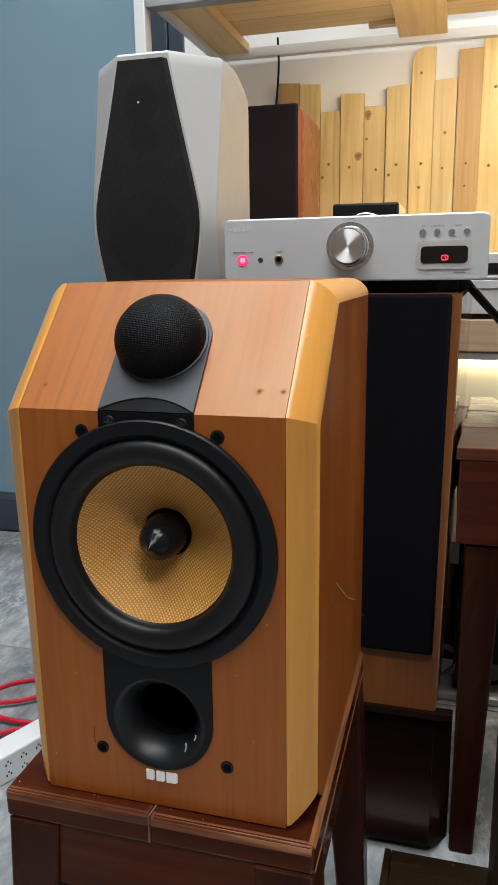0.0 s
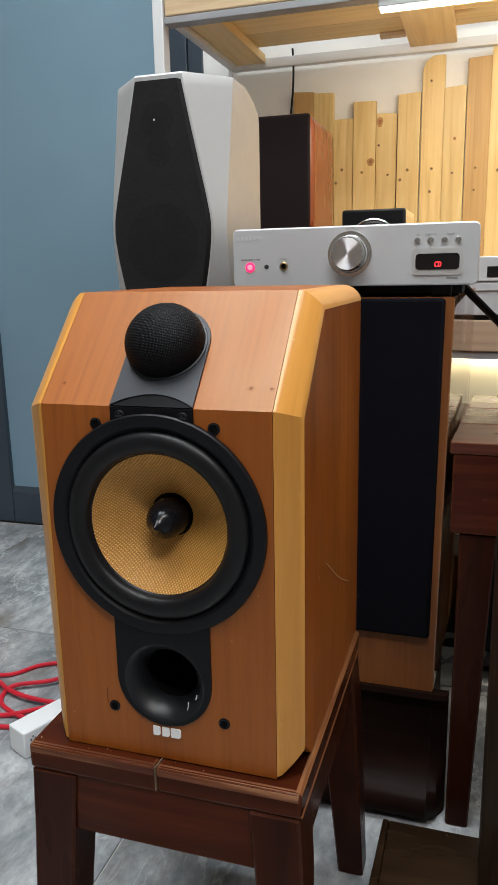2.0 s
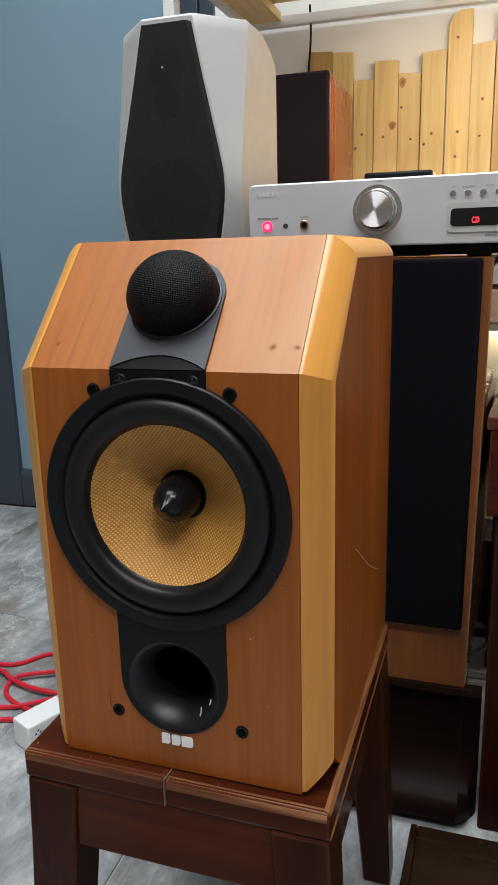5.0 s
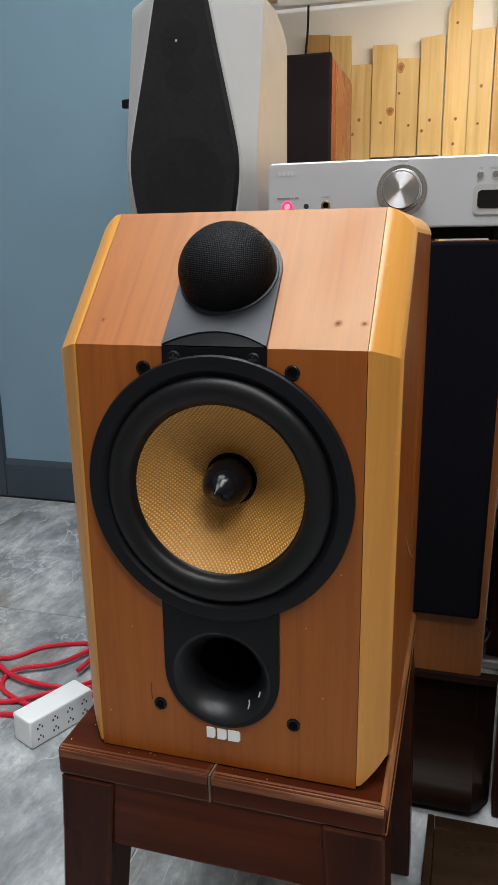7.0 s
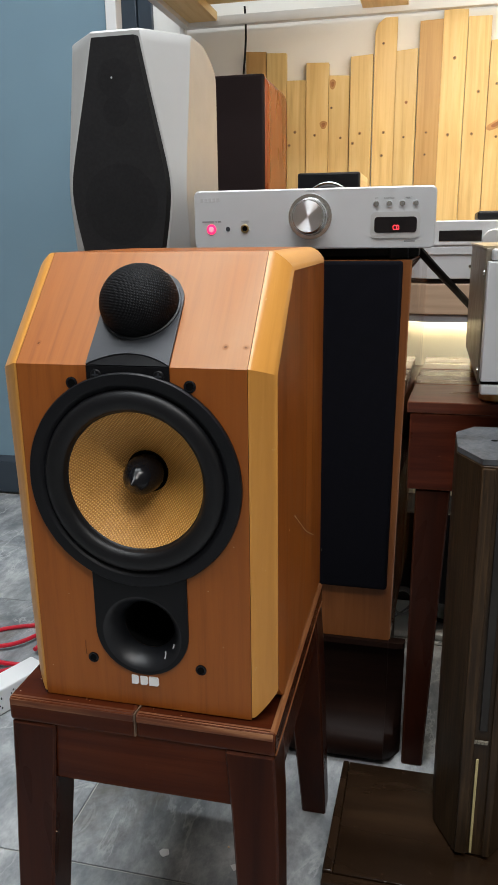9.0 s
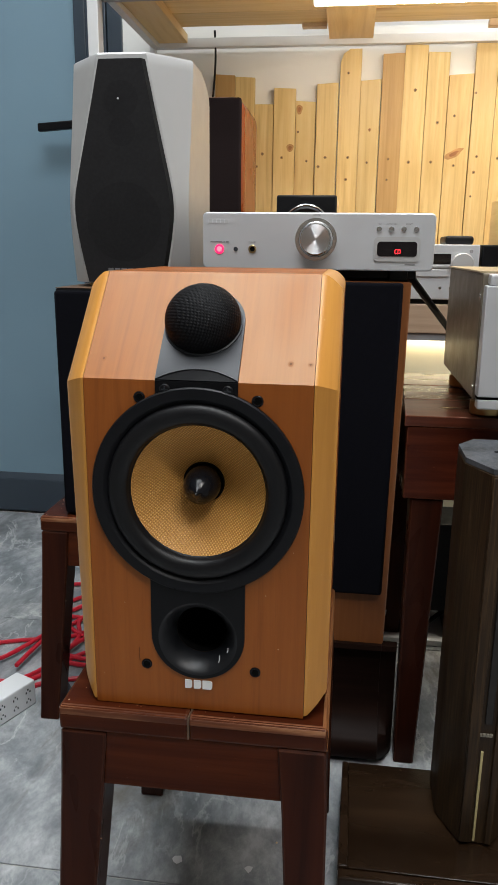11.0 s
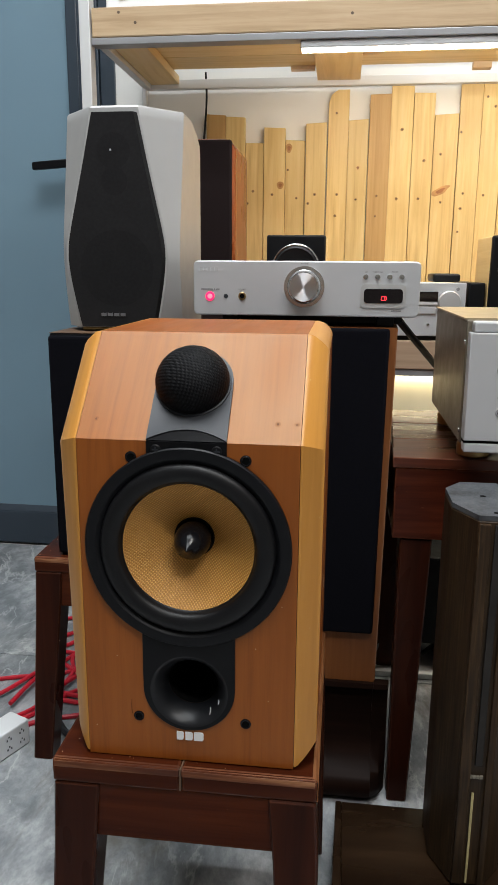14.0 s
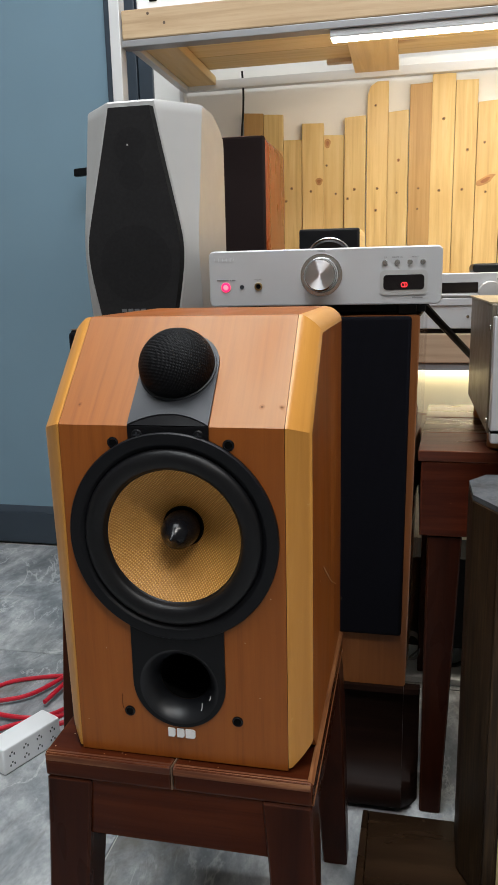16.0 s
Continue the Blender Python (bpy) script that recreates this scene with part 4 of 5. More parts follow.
# ---- electronics ----
def build_receiver():
    x0, x1, y, z0, z1 = -0.2705, 0.0305, 0.872, 0.7185, 0.7905
    am = thing("stereo_receiver", (-0.12, 1.0, 0.7048), "silver stereo receiver with large volume knob and red display", "receiver")
    part("case", box(x0 + 0.004, x1 - 0.004, y + 0.0142, 1.12, z0 + 0.002, z1 - 0.001, 0.003), PEARL, am)
    bm = box(x0, x1, y, y + 0.014, z0, z1)
    up = [e for e in bm.edges if abs(e.verts[0].co.y - e.verts[1].co.y) > 0.01]
    bmesh.ops.bevel(bm, geom=up, offset=0.007, segments=5, affect="EDGES", profile=0.5)
    fr = [e for e in bm.edges if all(abs(v.co.y - y) < 1e-5 for v in e.verts)]
    bmesh.ops.bevel(bm, geom=fr, offset=0.0018, segments=2, affect="EDGES", profile=0.5)
    part("front_panel", bm, SILVER, am, "satin silver front panel")
    kx, kz = -0.121, 0.757
    part("knob_recess", lathe([(0.0272, 0.0), (0.0268, 0.0009), (0.0225, 0.0009), (0.0215, 0.0002)], kx, y, kz, 64), CHROME, am)
    kn = part("volume_knob", lathe([(0.0205, 0), (0.0205, 0.016), (0.0195, 0.0178), (0.0185, 0.018)], kx, y, kz, 64), CHROME, am, "brushed steel volume knob")
    part("knob_face", lathe([(0.0186, 0.0181), (0.0, 0.0181)], 0, 0, 0, 64), SPUN, kn).location = (kx, y, kz)
    lx, lz = -0.248, 0.7435
    part("led_ring", lathe([(0.0062, 0.0002), (0.0058, 0.0014), (0.0036, 0.0014), (0.0034, 0.0002)], lx, y, lz, 32), PINK_GLOW, am, "pink glowing ring")
    part("power_button", disc(0.0034, 0.0018, lx, y, lz, 24), HOT_GLOW, am)
    part("sensor", disc(0.0029, 0.0008, -0.2262, y, 0.7437, 24), SLATE, am)
    jk = part("headphone_jack", lathe([(0.0052, 0), (0.0052, 0.0014), (0.0046, 0.002), (0.0034, 0.002), (0.0030, 0.0)], -0.2040, y, 0.7440, 32), BRASS, am, "brass headphone socket")
    part("jack_hole", lathe([(0.0032, 0.0006), (0, 0.0006)], -0.2040, y, 0.7440, 20), VOID, jk)
    for bx in (-0.0405, -0.0250, -0.0095, 0.0063):
        part("button", lathe([(0.0036, 0), (0.0036, 0.0012), (0.0031, 0.0020), (0, 0.0023)], bx, y, 0.7705, 24), CHROME, am, "small chrome button")
    wx0, wx1, wz0, wz1 = -0.0465, 0.0125, 0.7305, 0.7610
    bm = box(wx0, wx1, y - 0.0016, y - 0.0001, wz0, wz1)
    up = [e for e in bm.edges if abs(e.verts[0].co.y - e.verts[1].co.y) > 0.001]
    bmesh.ops.bevel(bm, geom=up, offset=0.006, segments=5, affect="EDGES", profile=0.5)
    part("window_surround", bm, PEARL, am)
    bm = box(-0.0420, 0.0085, y - 0.0024, y - 0.0017, 0.7368, 0.7552)
    up = [e for e in bm.edges if abs(e.verts[0].co.y - e.verts[1].co.y) > 0.0005]
    bmesh.ops.bevel(bm, geom=up, offset=0.0042, segments=5, affect="EDGES", profile=0.5)
    ds = part("display", bm, SCREEN, am, "black display window")
    lettering("CD", 0.0085, -0.0160, y - 0.0027, 0.7425, RED_GLOW, ds, "display_text", wide=0.66)
    for text, x, z, s in (("CD", -0.0400, 0.7768, 0.0026), ("FUNCTION", -0.0250, 0.7768, 0.0026), ("PRESET", -0.0030, 0.7768, 0.0026), ("VOLUME", kx, 0.7872, 0.0026), ("PHONES", -0.2040, 0.7528, 0.0026)):
        lettering(text, s, x, y - 0.0003, z, GREYINK, am, "printed_word")
    for a, b, z in ((-0.2600, -0.2440, 0.7528), (-0.2425, -0.2408, 0.7528), (-0.2395, -0.2350, 0.7528), (-0.006, 0.007, 0.7268)):
        part("printed_bar", box(a, b, y - 0.0004, y - 0.00005, z - 0.0008, z + 0.0008), GREYINK, am)
    for k in range(5):
        part("badge_block", box(-0.2615 + k * 0.0052, -0.2575 + k * 0.0052, y - 0.0004, y - 0.00005, 0.7765, 0.7812), PALEINK, am)
    for fx in (-0.222, -0.012):
        for fy in (0.9, 1.07):
            part("foot", box(fx - 0.012, fx + 0.012, fy - 0.012, fy + 0.012, 0.7047, z0 + 0.002, 0.002), BLACK, am)
    part("base_tray", box(-0.21, 0.012, 0.905, 1.08, 0.7075, z0 + 0.0018, 0.001), BLACK, am)


def spun_metal():
    """A face turned on a lathe: fine rings and pie-shaped glints."""
    m, nt, b = material("spun_steel")
    b.inputs["Metallic"].default_value = 1.0
    b.inputs["Base Color"].default_value = (0.86, 0.86, 0.88, 1)
    b.inputs["Roughness"].default_value = 0.42
    b.inputs["Anisotropic"].default_value = 1.0
    b.inputs["Anisotropic Rotation"].default_value = 0.25
    tg = nt.nodes.new("ShaderNodeTangent")
    tg.direction_type, tg.axis = "RADIAL", "Y"
    nt.links.new(tg.outputs[0], b.inputs["Tangent"])
    return m


SPUN = spun_metal()


def build_power_amp():
    x0, x1, y, z0, z1 = 0.0905, 0.345, 0.82, 0.5545, 0.718
    am = thing("power_amplifier", (0.22, 0.98, 0.5292), "silver power amplifier with champagne top on the table", "amplifier")
    part("case", box(x0 - 0.002, x1 + 0.002, y + 0.022, 1.155, z0 + 0.004, z1 + 0.0005, 0.003), GUNMETAL, am, "bronze-grey steel case")
    part("top_cover", prism([(x0 - 0.004, y + 0.03), (x1 + 0.004, y + 0.03), (x1 + 0.004, 1.158), (x0 - 0.004, 1.158)], "z", z1 + 0.0006, z1 + 0.0026), CHAMPAGNE, am, "champagne-coloured top cover")
    part("front_panel", box(x0, x1, y, y + 0.0218, z0 + 0.012, z1 - 0.014, 0.0015), SILVER, am, "thick brushed silver front")
    part("header_panel", box(x0 + 0.004, x1 - 0.004, y + 0.002, y + 0.0218, z1 - 0.0136, z1, 0.003), SILVER, am)
    part("groove", box(x0 + 0.001, x1 - 0.001, y + 0.003, y + 0.021, z0 + 0.0085, z0 + 0.012), VOID, am)
    part("lower_panel", box(x0 + 0.001, x1 - 0.001, y + 0.001, y + 0.0218, z0 - 0.004, z0 + 0.0084, 0.002), SILVER, am)
    for k in range(3):
        part("badge_block", box(0.1235 + k * 0.0075, 0.1295 + k * 0.0075, y + 0.0012, y + 0.0025, 0.7080, 0.7140), PALEINK, am)
    part("button_ring", lathe([(0.0088, 0), (0.0088, 0.001), (0.0078, 0.0016), (0.0066, 0.001)], 0.1345, y, 0.6585, 32), DARKMETAL, am)
    part("power_button", disc(0.0064, 0.003, 0.1345, y, 0.6585, 32), CHROME, am, "round chrome power button")
    jk = part("headphone_jack", lathe([(0.0058, 0), (0.0058, 0.0014), (0.0050, 0.002), (0.0036, 0.002), (0.0032, 0)], 0.1335, y, 0.6035, 32), DARKMETAL, am)
    part("jack_hole", lathe([(0.0034, 0.0006), (0, 0.0006)], 0.1335, y, 0.6035, 20), VOID, jk)
    part("indicator", disc(0.0018, 0.0008, 0.1370, y, 0.6865, 16), VOID, am)
    lettering("POWER", 0.0036, 0.1365, y - 0.0003, 0.6785, GREYINK, am, "printed_word")
    lettering("PHONES", 0.0036, 0.1355, y - 0.0003, 0.6225, GREYINK, am, "printed_word")
    for z in (0.575, 0.69):
        part("side_screw", lathe([(0.004, 0), (0.004, 0.001), (0, 0.0014)], 0, 0, 0, 16, m=Matrix.Translation((x0 - 0.002, 0.848, z)) @ Euler((0, radians(-90), 0)).to_matrix().to_4x4()), CHROME, am)
    for fx in (0.118, 0.318):
        for fy in (0.90, 1.12):
            part("foot", lathe([(0.021, 0), (0.0225, 0.002), (0.0225, 0.018), (0.019, 0.0205)], 0, 0, 0, 40, m=Matrix.Translation((fx, fy, 0.5292))), BRASS, am, "turned brass foot")


def build_cd_player():
    x0, x1, y, z0, z1 = -0.088, 0.168, 1.37, 0.6535, 0.757
    cd = thing("cd_player", (0.04, 1.5, 0.6445), "silver disc player with round knob on the rack plank", "disc player")
    part("case", box(x0 + 0.002, x1 - 0.002, y + 0.0122, 1.62, z0 + 0.002, z1 - 0.002, 0.003), PEARL, cd)
    part("front_panel", box(x0, x1, y, y + 0.012, z0, z1, 0.002), SILVER, cd)
    part("knob", lathe([(0.021, 0), (0.021, 0.012), (0.0195, 0.014), (0, 0.0145)], 0.1365, y, 0.7205, 48), PEARL, cd, "round silver knob")
    part("display", box(0.04, 0.115, y - 0.001, y - 0.0001, 0.7205, 0.7395), SCREEN, cd)
    part("disc_drawer", box(0.0, 0.112, y - 0.003, y - 0.0001, 0.697, 0.711, 0.0008), SILVER, cd)
    part("drawer_lip", box(0.0, 0.114, y - 0.004, y - 0.0001, 0.7135, 0.718, 0.0008), PEARL, cd)
    for bx in (0.0985, 0.118):
        part("button", disc(0.003, 0.002, bx, y, 0.676, 16), CHROME, cd)
    part("button", disc(0.0035, 0.0015, 0.152, y, 0.7450, 16), DARKMETAL, cd)
    part("base", box(x0 + 0.01, x1 - 0.01, y + 0.01, 1.6, 0.6447, z0, 0.001), BLACK, cd)
    single("remote_control", box(0.108, 0.163, 1.42, 1.52, 0.7572, 0.774, 0.006, 3), BLACK, "small black case lying on the disc player", "case")
    single("black_unit", box(0.1745, 0.206, 1.385, 1.6, 0.6447, 0.757, 0.003), BLACK, "narrow black unit beside the disc player", "audio unit")


# ---- furniture ----
def build_table():
    tb = thing("table", (0.48, 1.08, 0), "dark red-brown lacquered wooden table with worn boards", "table")
    x0, x1, y0, y1 = 0.009, 0.95, 0.868, 1.24
    n = 6
    for k in range(n):
        a, b = y0 + (y1 - y0) * k / n + 0.0006, y0 + (y1 - y0) * (k + 1) / n - 0.0006
        xa, xb = x0 - 0.002 + 0.0035 * k, x0 - 0.002 + 0.0035 * (k + 1)
        drop = (0.0, 0.0007, 0.0003, 0.0009, 0.0002, 0.0006)[k]
        part("top_board", prism([(xa, a), (x1, a), (x1, b), (xb, b)], "z", 0.5145, 0.5292 - drop, 0.0012), TABLE_TOP, tb)
    part("apron", box(x0 + 0.002, x1 - 0.002, y0 + 0.002, y0 + 0.022, 0.411, 0.5143, 0.002), TABLE, tb)
    part("apron", box(x0 + 0.002, x1 - 0.002, y1 - 0.022, y1 - 0.002, 0.411, 0.5143, 0.002), TABLE, tb)
    part("apron", box(x0 + 0.003, x0 + 0.021, y0 + 0.0222, y1 - 0.0222, 0.411, 0.5143, 0.002), TABLE, tb)
    part("apron", box(x1 - 0.021, x1 - 0.003, y0 + 0.0222, y1 - 0.0222, 0.411, 0.5143, 0.002), TABLE, tb)
    for xa, sx in ((0.0195, 1), (x1 - 0.012, -1)):
        for ya, sy in ((y0 + 0.006, 1), (y1 - 0.006, -1)):
            rings = []
            for z, off, w in ((0.0, 0.002, 0.029), (0.41, 0.003, 0.045)):
                xx = sorted((xa + sx * off, xa + sx * (off + w)))
                rake = 0.0 if z else -0.024 * sy
                yy = sorted((ya + rake, ya + rake + sy * w))
                rings.append([(xx[0], yy[0], z), (xx[1], yy[0], z), (xx[1], yy[1], z), (xx[0], yy[1], z)])
            bm = loft(rings)
            bmesh.ops.bevel(bm, geom=list(bm.edges), offset=0.002, segments=1, affect="EDGES")
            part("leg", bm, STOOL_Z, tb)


def build_rack():
    """Steel shelf frame with timber decks that stands along the wall."""
    rk = thing("shelf_rack", (0.3, 1.58, 0), "white steel shelving rack with pine beam and decks", "shelving rack")
    xr = 1.25
    for x in (-0.594, xr):
        part("post", box(x + 0.0065, x + 0.028, 1.37, 1.4, 0, 2.1, 0.002), RACKMETAL, rk)
        part("post", box(x + 0.021, x + 0.033, 1.772, 1.797, 0, 2.1, 0.002), RACKMETAL, rk)
    part("beam", box(-0.564, xr, 1.374, 1.412, 1.2095, 1.262, 0.003), PINE_X, rk, "pale pine front beam")
    part("front_rail", box(-0.5655, xr, 1.3745, 1.404, 1.1965, 1.2092, 0.0015), DARKMETAL, rk)
    part("back_rail", box(-0.561, xr, 1.765, 1.784, 1.203, 1.2235, 0.0015), RACKMETAL, rk)
    part("side_rail", box(-0.5655, -0.548, 1.4045, 1.7645, 1.203, 1.2235, 0.0015), RACKMETAL, rk)
    part("deck_board", box(-0.547, -0.478, 1.405, 1.764, 1.2125, 1.2315, 0.0015), PINE_Y, rk)
    edges = [1.413, 1.515, 1.612, 1.712]
    for a, b in zip(edges, edges[1:]):
        part("deck_board", box(-0.56, xr, a + 0.0006, b - 0.0006, 1.2325, 1.250, 0.001), DECK, rk)
    part("cross_board", box(-0.146, -0.046, 1.413, 1.766, 1.2145, 1.2315, 0.0015), PINE_Y, rk)
    part("cross_board", box(0.52, 0.62, 1.413, 1.766, 1.2145, 1.2315, 0.0015), PINE_Y, rk)
    part("wedge", box(-0.205, -0.15, 1.70, 1.722, 1.224, 1.2322, 0.001), PINE_X, rk)
    part("wedge", box(0.20, 0.24, 1.70, 1.722, 1.218, 1.2322, 0.001), PINE_X, rk)
    # low plank that carries the disc player
    part("low_plank", box(-0.56, xr, 1.362, 1.76, 0.5882, 0.6442, 0.002), RACKWOOD, rk, "grey-brown plank")
    part("low_rail", box(-0.56, xr, 1.366, 1.384, 0.574, 0.588, 0.001), DARKMETAL, rk)
    part("backing_panel", box(-0.56, xr, 1.388, 1.40, 0.17, 0.588, 0.001), CREAM, rk, "cream backing panel")
    for x, z in ((-0.478, 1.2335), (-0.51, 1.252), (-0.07, 1.2375)):
        part("nail", disc(0.0028, 0.0008, x, 1.3742, z, 12), NAILHOLE, rk)
    lamp = thing("led_batten", (0.37, 1.39, 1.19), "thin aluminium LED batten lit under the shelf", "lamp")
    part("housing", box(-0.164, 0.92, 1.3805, 1.4145, 1.1835, 1.1962, 0.002), SILVER, lamp)
    part("diffuser", box(-0.162, 0.918, 1.384, 1.411, 1.1817, 1.1834, 0.0005), TUBE_GLOW, lamp, "lit white diffuser")
    strip = single("light_strip", box(-0.1, 0.9, 1.3745, 1.3865, 0.5722, 0.5738), STRIP_GLOW, "thin lit light strip under the low plank", "lamp")
    bx = thing("storage_box", (-0.2, 1.5, 1.2502), "white box standing on the upper shelf", "box")
    part("body", box(-0.548, 0.05, 1.418, 1.62, 1.2502, 1.42, 0.004), WHITE, bx)
    part("label_patch", box(-0.52, -0.505, 1.4165, 1.4178, 1.287, 1.297), VOID, bx)


CREAM = plain("cream_painted_panel", (0.78, 0.70, 0.48), 0.4, vary=0.05)


def build_slats():
    cl = thing("slat_wall", (0.2, 1.79, 0.7), "pine slats of uneven height nailed to the wall", "wall cladding", kind="structure")
    tops = [(-0.416, -0.369, 1.147, 1), (-0.367, -0.321, 1.141, 0), (-0.319, -0.275, 1.081, 0), (-0.273, -0.222, 1.115, 0), (-0.220, -0.174, 1.086, 0), (-0.171, -0.122, 1.124, 0), (-0.118, -0.070, 1.198, 0), (-0.069, -0.023, 1.130, 0), (-0.020, 0.029, 1.186, 2), (0.030, 0.081, 1.204, 0), (0.083, 0.131, 1.187, 0), (0.133, 0.187, 1.139, 0), (0.190, 0.239, 1.206, 0), (0.241, 0.289, 1.207, 0), (0.291, 0.338, 1.183, 0), (0.341, 0.39, 1.15, 0), (0.392, 0.44, 1.2, 2), (0.443, 0.49, 1.12, 0), (0.493, 0.54, 1.19, 0), (0.543, 0.59, 1.16, 0)]
    rng = random.Random(4)
    for k, (a, b, z, tone) in enumerate(tops):
        t = 0.012 + rng.random() * 0.005
        x0, x1 = a, b + 0.0009
        if k == 6:
            pts = [(x0, 0.66), (x1, 0.66), (x1, z), (x0 + 0.022, z), (x0 + 0.007, z - 0.01), (x0, z - 0.028)]
            bm = prism(pts, "y", 1.798 - t, 1.798, 0.0008)
        else:
            tilt = (rng.random() - 0.5) * 0.004
            bm = prism([(x0, 0.66), (x1, 0.66), (x1, z + tilt), (x0, z - tilt)], "y", 1.798 - t, 1.798, 0.0008)
        sl = part("slat", bm, BROWN_PINE if tone else CLEAR_PINE, cl, "browner pine slat" if tone else "")
        for nx, nz in NAILS:
            if x0 <= nx < x1 and nz < z:
                part("nail", lathe([(0.0028 + rng.random() * 0.0012, 0), (0.0026, 0.0005), (0.0016, 0.0003)], nx, 1.798 - t, nz, 10), NAIL, sl)
                part("nail_hole", lathe([(0.0017, 0.0004), (0, 0.0003)], nx, 1.798 - t, nz, 8), NAILHOLE, sl)
        for nx, nz, ra, rb in KNOTS:
            if x0 <= nx < x1:
                for grow, lift, mat in ((1.0, 0.0002, PINE_KNOT), (0.5, 0.0004, PINE_HEART)):
                    bm = bmesh.new()
                    ring = [2 * math.pi * i / 18 for i in range(18)]
                    bm.faces.new([bm.verts.new((max(x0 + 0.001, min(x1 - 0.001, nx + grow * ra * (1 + 0.15 * math.sin(3 * q)) * math.cos(q))), 1.798 - lift - t, nz + grow * (rb * math.sin(q) + (0.45 * ra * math.cos(q) if ra > 0.015 else 0)))) for q in ring])
                    part("knot", bm, mat, sl)


NAILS = [(-0.252, 0.96), (-0.214, 1.018), (-0.192, 0.952), (-0.163, 0.939), (-0.147, 0.96), (-0.099, 1.146), (-0.093, 0.96), (-0.096, 0.91), (-0.047, 0.948), (0.003, 0.956), (0.002, 0.909), (0.057, 1.107), (0.051, 0.949), (0.112, 1.036), (0.103, 0.949), (0.15, 1.05), (0.156, 0.941), (0.195, 1.099), (0.208, 0.961), (0.204, 0.926), (0.201, 0.872), (0.251, 1.176), (0.27, 1.155), (0.256, 0.957), (0.30, 0.955), (-0.314, 0.94), (-0.3, 0.969), (0.35, 0.95), (0.41, 0.96), (0.46, 0.95), (0.51, 0.955)]
KNOTS = [(-0.232, 0.982, 0.0085, 0.009), (-0.212, 1.068, 0.0075, 0.011), (0.155, 0.967, 0.021, 0.009), (-0.044, 1.021, 0.0035, 0.004)]
NAILHOLE = plain("dark_nail_hole", (0.10, 0.066, 0.042), 0.5, vary=0.3)
PINE_HEART = plain("pine_knot_heart", (0.27, 0.105, 0.034), 0.5, vary=0.4, scale=260)
PINE_KNOT = plain("pine_knot", (0.44, 0.225, 0.075), 0.5, vary=0.35, scale=180)
NAIL = plain("nail_hole", (0.33, 0.19, 0.07), 0.6, vary=0.3, scale=400)


# ---- cables and small things ----
SCRAPS = ((-0.258, 0.624), (-0.167, 0.622))


